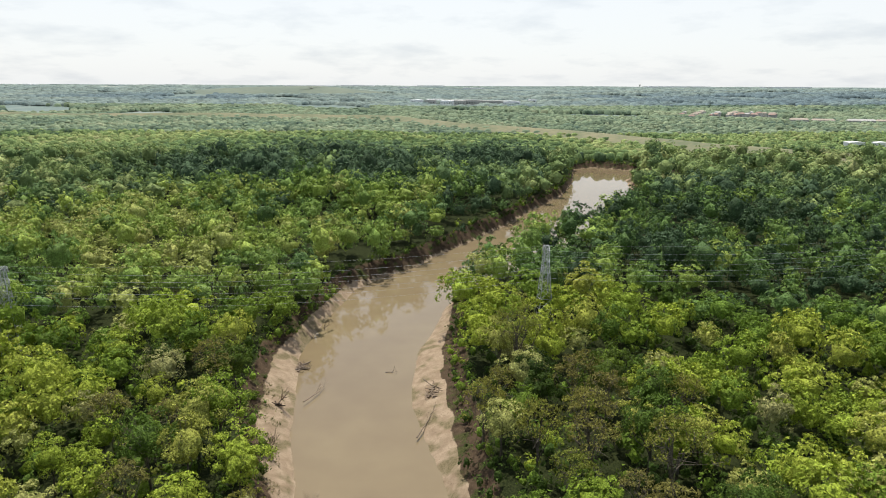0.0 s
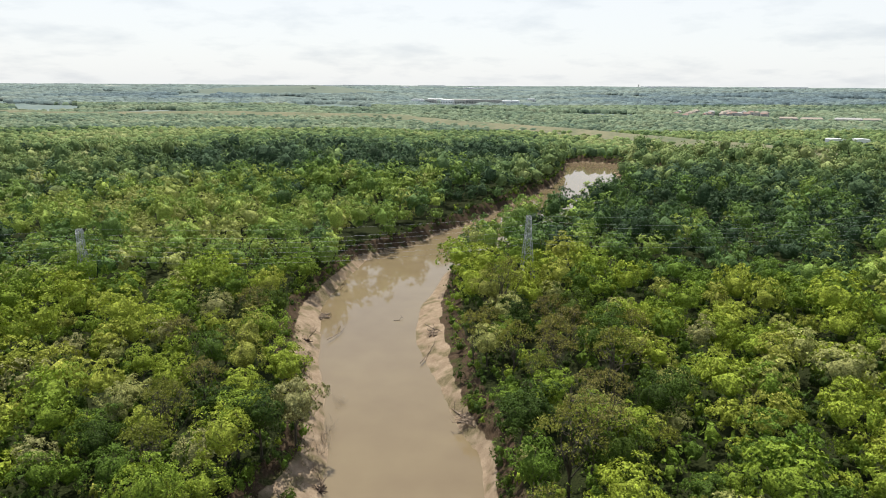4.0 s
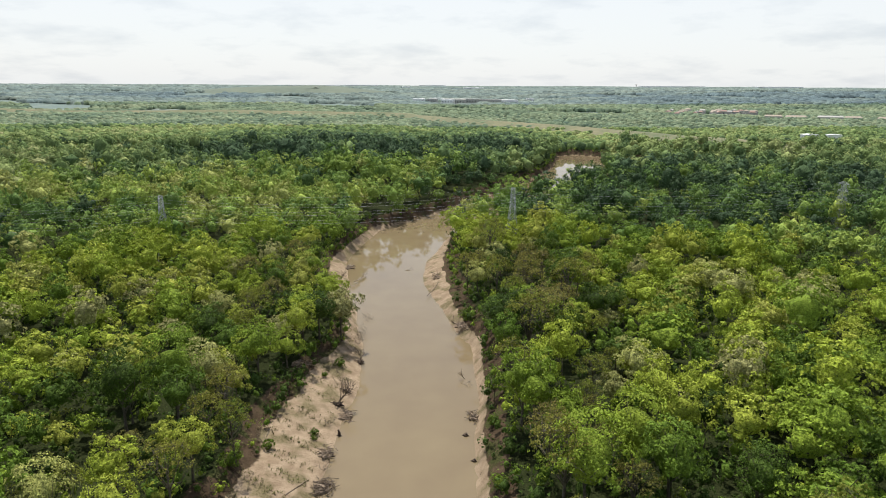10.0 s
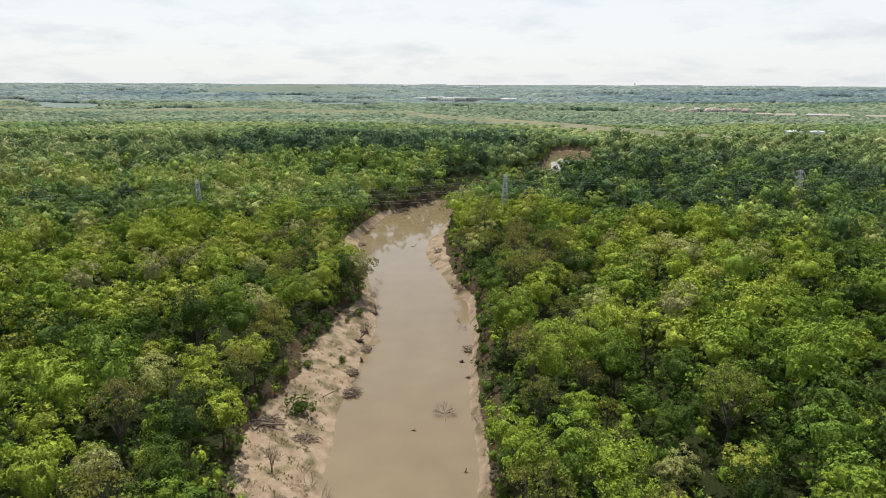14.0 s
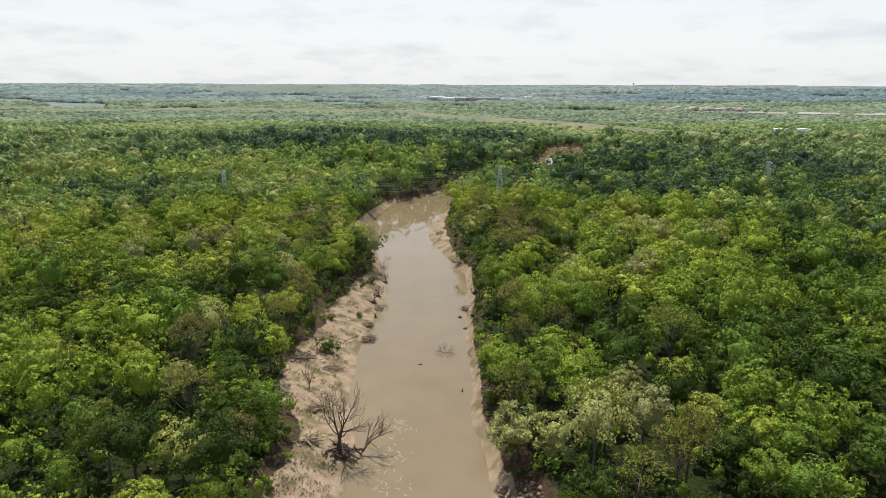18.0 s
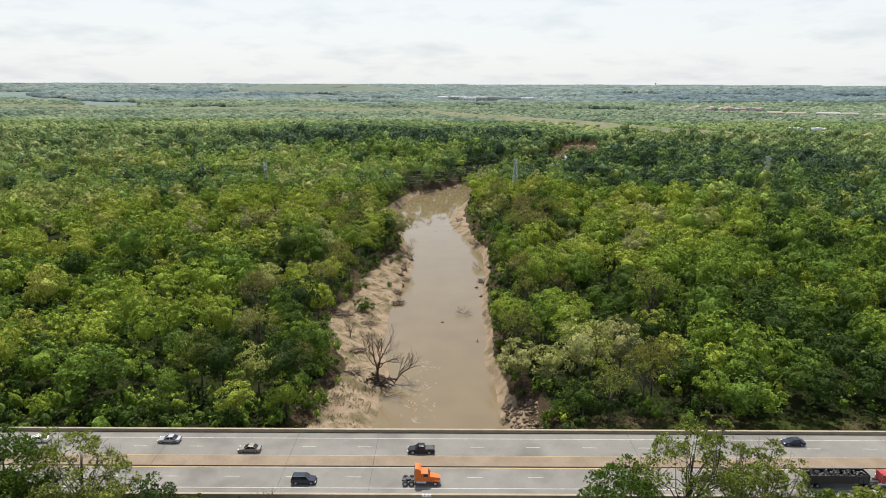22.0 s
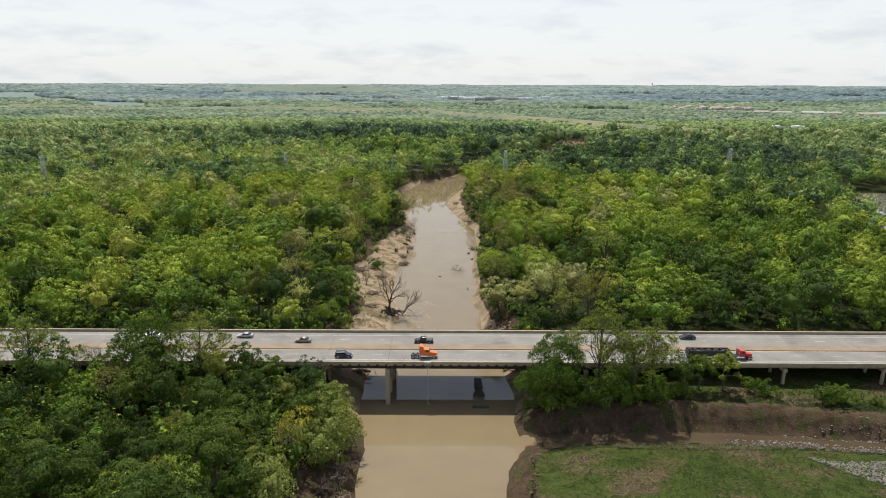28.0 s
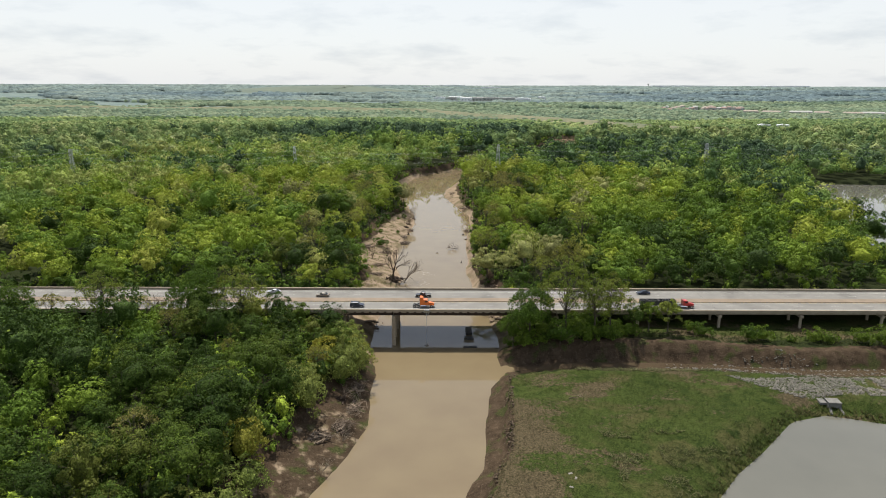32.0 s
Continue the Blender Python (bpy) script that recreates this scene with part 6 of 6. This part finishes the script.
def stones(name, x, y, lo, hi, seed, label, mat, floor=0.2):
    r = np.random.RandomState(seed)
    z = np.maximum(survey(x, y)[0], floor)
    n = len(x)
    s = r.uniform(lo, hi, (n, 1, 1)) * r.uniform(0.6, 1.3, (n, 6, 1)) * np.array([1, 1, 0.7])
    a = r.uniform(0, 6.28, n)
    d = np.broadcast_to(ROCK_DIRS, (n, 6, 3)) + r.normal(0, 0.22, (n, 6, 3))
    c, sn = np.cos(a)[:, None], np.sin(a)[:, None]
    d = np.stack([d[..., 0] * c - d[..., 1] * sn, d[..., 0] * sn + d[..., 1] * c, d[..., 2]], -1)
    v = np.stack([x, y, z + 0.05], -1)[:, None] + d * s
    f = ROCK_FACES[None] + (np.arange(n) * 6)[:, None, None]
    return tagged(new(name, array_mesh(name, v.reshape(-1, 3), f.reshape(-1, 3), mat)), label, "stones", kind="stuff")


M_CLOD = material("crumbled_earth", (0.045, 0.031, 0.020), (0.130, 0.092, 0.060), 0.9, 4.0, 0.95, 0.03)
M_ROCK = material("pale_rubble", (0.105, 0.096, 0.080), (0.235, 0.215, 0.18), 0.9, 4.0, 0.9, 0.03)
r = np.random.RandomState(21)
RIP = np.array([(104, -42.5), (112, -44.5), (150, -43.5), (200, -43), (200, -55), (150, -56), (132, -55), (118, -56), (112, -51)], float)
rx, ry = r.uniform(102, 180, 11000), r.uniform(-57, -42, 11000)
ok = inside(rx, ry, RIP) & (wobble(rx, ry, 9, 61) > -0.75)
stones("riprap", rx[ok], ry[ok], 0.14, 0.34, 22, "band of pale broken riprap stone", M_ROCK)
rx, ry = r.uniform(92, 200, 5200), r.uniform(-37, -20, 5200)
cd = to_line(rx, ry, CREEK)
creek_y = np.interp(rx, CREEK[:, 0], CREEK[:, 1])
ok = (cd < np.where(ry > creek_y, np.interp(rx, [100, 125, 150], [1.5, 5.5, 2.0]), 4.5)) & (wobble(rx, ry, 3.5, 63) > -0.35) & (cd > 0.8)
stones("creek_stones", rx[ok], ry[ok], 0.15, 0.4, 23, "loose pale stones along the creek bed", M_ROCK)
rx, ry = r.uniform(36, 60, 900), r.uniform(14, 50, 900)
sd = survey(rx, ry)[1]
ok = (sd > 0.5) & (sd < 9)
stones("bank_rubble", rx[ok], ry[ok], 0.25, 1.0, 24, "tumbled tan rubble below the bridge bank", material("tan_rubble", (0.10, 0.07, 0.045), (0.215, 0.155, 0.105), 0.9, 4.0, 0.9, 0.03), WATER + 0.1)


# crumbled earth along the cut edge of the meadow
rx, ry = r.uniform(24, 44, 5000), r.uniform(-110, -38, 5000)
sd = survey(rx, ry)[1]
ok = (sd > 4.2) & (sd < 6.6) & (wobble(rx, ry, 6, 67) > -0.2)
stones("earth_clods", rx[ok][:300], ry[ok][:300], 0.14, 0.45, 27, "crumbling brown clods along the cut meadow bank", M_CLOD)


# grasses: blades in tufts on the meadow, the banks and along the pond
def tufts(name, x, y, size, mat, seed, label, blades=4, lean=0.5):
    r = np.random.RandomState(seed)
    z = survey(x, y)[0]
    n = len(x)
    a = r.uniform(0, 6.28, (n, blades))
    h = size * r.uniform(0.5, 1.4, (n, blades))
    base = np.stack([x, y, z - 0.03], -1)[:, None] + np.stack([np.cos(a) * 0.12 * size, np.sin(a) * 0.12 * size, 0 * a], -1)
    side = np.stack([-np.sin(a), np.cos(a), 0 * a], -1) * 0.16 * size
    tip = base + np.stack([np.cos(a) * lean * h, np.sin(a) * lean * h, h], -1)
    v = np.stack([base - side, base + side, tip], 2).reshape(-1, 3)
    tone = np.repeat(np.clip(worn_mask(x, y) + r.normal(0.05, 0.09, n), 0, 1), blades * 3)
    return tagged(new(name, array_mesh(name, v, np.arange(len(v)).reshape(-1, 3), mat, tone)), label, "grass", kind="stuff")


# blades darkened like the meadow ground, to imitate the clouded light
M_BLADE = leaf_material("meadow_blades", [(0.0, (0.020, 0.034, 0.007)), (0.25, (0.038, 0.056, 0.011)), (0.5, (0.054, 0.066, 0.017)), (0.75, (0.070, 0.064, 0.026)), (1.0, (0.095, 0.072, 0.040))], 0.25, "tone", 0.8, 0.0)
M_WEED = leaf_material("bank_weed_leaves", [(0.0, (0.12, 0.135, 0.04)), (1.0, (0.24, 0.19, 0.11))], 0.3, "tone", 0.8, 0.0)
M_REED = leaf_material("dry_reeds", [(0.0, (0.06, 0.085, 0.02)), (1.0, (0.15, 0.12, 0.06))], 0.3, "tone", 0.8, 0.0)
M_TALL = leaf_material("seeding_grass", [(0.0, (0.085, 0.092, 0.032)), (1.0, (0.155, 0.135, 0.075))], 0.3, "tone", 0.8, 0.0)
mx, my = r.uniform(30, 170, 48000), r.uniform(-125, -34, 48000)
md = survey(mx, my)[1]
pd = np.where(inside(mx, my, POND), -1, 1) * to_line(mx, my, np.vstack([POND, POND[:1]]))
ok = (md > 4.8) & (pd > 0.8) & ~(inside(mx, my, RIP)) & (to_line(mx, my, CREEK) > 4)
tufts("meadow_grass", mx[ok], my[ok], 0.28, M_BLADE, 71, "rough tufted meadow grass, green with brown patches", 3, 1.9)
hx, hy = r.uniform(60, 92, 1500), r.uniform(-104, -74, 1500)
hd = np.where(inside(hx, hy, POND), -1, 1) * to_line(hx, hy, np.vstack([POND, POND[:1]]))
ok = (hd > 2.5) & (wobble(hx, hy, 8, 66) > 0.1)
tufts("tall_grass", hx[ok], hy[ok], 0.55, M_TALL, 75, "pale seeding tall grass in the rank meadow", 5, 1.7)
hx, hy = r.uniform(62, 104, 900), r.uniform(-39, -34.5, 900)
tufts("tall_grass", hx, hy, 0.6, M_TALL, 76, "pale tall grass along the creek edge", 4, 1.4)
qx, qy = r.uniform(60, 180, 16000), r.uniform(-130, -50, 16000)
pd = np.where(inside(qx, qy, POND), -1, 1) * to_line(qx, qy, np.vstack([POND, POND[:1]]))
ok = (pd > 0.0) & (pd < 3.4)
tufts("pond_reeds", qx[ok], qy[ok], 0.9, M_REED, 72, "brown and green reeds round the pond", 4, 0.7)
bx, by = r.uniform(-30, 12, 20000), r.uniform(20, 300, 20000)
bz, bd, bw = survey(bx, by)
ok = (bd > 2.5) & (bd < bw + 3) & (wobble(bx, by, 7, 65) > np.where(by < 62, -0.5, 0.0))
tufts("bank_weeds", bx[ok], by[ok], 0.42, M_WEED, 73, "thin olive weeds on the sandy bank", 5, 1.0)
gx2, gy2 = r.uniform(44, 180, 9000), r.uniform(-22, 38, 9000)
gz2, gd2, gw2 = survey(gx2, gy2)
ok = (gd2 > gw2 + 5) & (to_line(gx2, gy2, CREEK) > 9) & ((gy2 < -7) | (gy2 > 18))
tufts("verge_grass", gx2[ok], gy2[ok], 0.55, M_BLADE, 74, "rank green grass along the bridge", 4, 0.9)

for x, y, turn in ((49.5, -91.7, 20), (48.8, -96.6, -35), (50.4, -93.4, 70)):
    e = thing("concrete_fragment", pose(x, y, ground_z(x, y), 6, -5, turn), "pale broken concrete slab lying in bare meadow soil", "rubble", "fragments on the meadow")
    part("slab", Shape().prism([(-0.5, -0.1), (0.45, -0.1), (0.5, 0.08), (0.2, 0.14), (-0.4, 0.1)], -0.26, 0.22), M_ROCK, e)
fallen_log([(55.6, -57.6, 4.75), (56.6, -57.3, 4.95), (57.7, -57.5, 4.8)], 0.13, "pale bleached stick lying on the meadow", True, 31)


# ---- far country ----
def ribbon(name, line, half, lift, mat, label, category, kind="structure"):
    pts = np.concatenate([np.linspace(a, b, 12, endpoint=False) for a, b in zip(line[:-1], line[1:])] + [line[-1:]])
    l, rr = offset_line(pts, half), offset_line(pts, -half)
    z = survey(pts[:, 0], pts[:, 1])[0] + lift
    s = Shape().add([(*p, h) for p, h in zip(l, z)] + [(*p, h) for p, h in zip(rr, z)], [(i, len(l) + i, len(l) + i + 1, i + 1) for i in range(len(l) - 1)])
    return tagged(part(name, s, mat), label, category, kind=kind)


line = np.concatenate([np.linspace(a, b, 12, endpoint=False) for a, b in zip(ROW_LINE[:7], ROW_LINE[1:8])])
across = ((-52, 1.0), (-10, 9.0), (-5, 10.0), (5, 10.0), (10, 9.0), (50, 1.0))
bed = survey(line[:, 0], line[:, 1])[0]
rows_of = [np.column_stack([offset_line(line, o), bed + h]) for o, h in across]
n = len(line)
levee_me = array_mesh("levee", np.concatenate(rows_of), [(k * n + i, (k + 1) * n + i, (k + 1) * n + i + 1, k * n + i + 1) for k in range(5) for i in range(n - 1)], M_LEVEE)
tagged(new("levee", levee_me), "long straight levee covered in dry tan grass", "levee", kind="structure")
hill = []
for k in range(40):
    for j in range(24):
        u, v = k / 39 * 2 - 1, j / 23 * 2 - 1
        px, py = -640 + 560 * u, 3500 + 420 * v
        hgt = smooth01(np.array(1.25 - np.hypot(u, v) * 1.2)) * (27 + 3 * math.sin(5 * u))
        hill.append((px, py, float(survey([px], [py])[0][0]) + float(hgt) - 1.0))
# grass greyed towards blue, painting the haze over the mound
M_HILL = material("hazed_hill_grass", (0.085, 0.112, 0.085), (0.125, 0.148, 0.105), 0.004, 0.03, 0.95)
tagged(part("hill", array_mesh("hill", hill, [(k * 24 + j, (k + 1) * 24 + j, (k + 1) * 24 + j + 1, k * 24 + j + 1) for k in range(39) for j in range(23)], M_HILL, smooth=True), None), "broad flat-topped grassy mound on the plain", "hill", kind="structure")
ribbon("track", np.array([(-560, 3330.0), (-500, 3370), (-530, 3420), (-470, 3470)]), 5, 31, M_ROCK, "pale winding track up the mound", "track")

M_WHITE = paint("white_roofing", (0.78, 0.78, 0.77), 0.6)
M_TANROOF = paint("tan_roofing", (0.33, 0.28, 0.22), 0.8)
M_REDROOF = paint("red_roofing", (0.30, 0.20, 0.16), 0.8)
M_WALL = paint("pale_wall", (0.38, 0.37, 0.34), 0.8)


def building(x, y, lx, ly, h, roof, label, turn=0.0, pitched=False):
    z = ground_z(x, y)
    e = thing("warehouse" if lx > 35 else "house", pose(x, y, z, 0, 0, turn), label, "building", "far buildings")
    part("wall", Shape().box(-lx / 2, lx / 2, -ly / 2, ly / 2, -1, h), M_WHITE if roof is M_WHITE else M_WALL, e)
    if pitched:
        part("roof", Shape().add([(-lx / 2 - 0.5, -ly / 2 - 0.5, h), (lx / 2 + 0.5, -ly / 2 - 0.5, h), (lx / 2 + 0.5, ly / 2 + 0.5, h), (-lx / 2 - 0.5, ly / 2 + 0.5, h), (-lx / 2 + 2, 0, h + 3.2), (lx / 2 - 2, 0, h + 3.2)], [(0, 1, 5, 4), (1, 2, 5), (2, 3, 4, 5), (3, 0, 4), (3, 2, 1, 0)]), roof, e)
    else:
        part("roof", Shape().prism([(-lx / 2 - 0.3, h), (lx / 2 + 0.3, h), (lx / 2 + 0.3, h + 0.7), (0, h + 1.6), (-lx / 2 - 0.3, h + 0.7)], -ly / 2 - 0.3, ly / 2 + 0.3), roof, e)
    for k in range(int(min(8, lx // 6))):
        part("window", Shape().box(-lx / 2 + 2 + k * 6, -lx / 2 + 4 + k * 6, -ly / 2 - 0.06, -ly / 2 - 0.005, h * 0.4, h * 0.7), M_GLASS, e)


building(598, 962, 22, 12, 9.0, M_WHITE, "low white-roofed building among trees")
building(630, 955, 19, 12, 9.2, M_WHITE, "low white-roofed building among trees", -20)
building(180, 2620, 150, 60, 14, M_WALL, "long pale warehouse on the plain")
building(80, 2700, 60, 40, 14, M_WHITE, "small white warehouse on the plain")
building(445, 2600, 28, 20, 16, M_WHITE, "small white building on the plain")
for k in range(26):
    building(680 + (k % 13) * 19 + 7 * (k % 3), 1690 + 24 * (k * 7 % 5) + 55 * (k // 13), 13 + 2 * (k % 3), 9, 11 + k % 3, (M_REDROOF, M_TANROOF, M_TANROOF, M_REDROOF, M_WALL)[k % 5], "house roof showing above the trees", 17 * k, True)
for k in range(10):
    building(790 + k * 55, 1425 + 22 * (k % 2) - 14 * k, 34 + 8 * (k % 3), 12, 12.5, (M_TANROOF, M_TANROOF, M_WALL)[k % 3], "long low tan-roofed building above the trees", -14, True)
for x, y, lx, roof, say in ((120, 2500, 46, M_WHITE, "white-roofed shed on an industrial estate"), (165, 2470, 38, M_WALL, "grey industrial shed on the plain"), (215, 2500, 70, M_WALL, "wide grey-roofed industrial hall"), (290, 2480, 90, M_WALL, "long grey-roofed industrial hall"), (345, 2440, 60, M_WHITE, "white-roofed shed on an industrial estate"), (60, 2540, 40, M_WALL, "grey industrial shed on the plain"), (10, 2580, 44, M_WHITE, "white-roofed shed on an industrial estate")):
    building(x, y, lx, 34, 17, roof, say, -9)
for x, y, lx in ((-690, 4420, 330), (-380, 4440, 210), (90, 4450, 180), (-2400, 4300, 90), (1650, 4300, 420), (2300, 4200, 300), (330, 4000, 120), (-80, 4150, 60)):
    building(x, y, lx, 60, 7, M_WHITE, "long white industrial roof on the horizon")
tower = thing("water_tower", (1500, 4560, ground_z(1500, 4560)), "pale water tower on the horizon", "water tower")
part("stem", Shape().tube([(0, 0, -2), (0, 0, 10), (0, 0, 13)], [2.4, 2, 4], 12), M_WALL, tower)
part("tank", Shape().tube([(0, 0, 13.01), (0, 0, 15), (0, 0, 18), (0, 0, 20)], [4, 6.5, 6.5, 2.5], 16), M_WALL, tower)
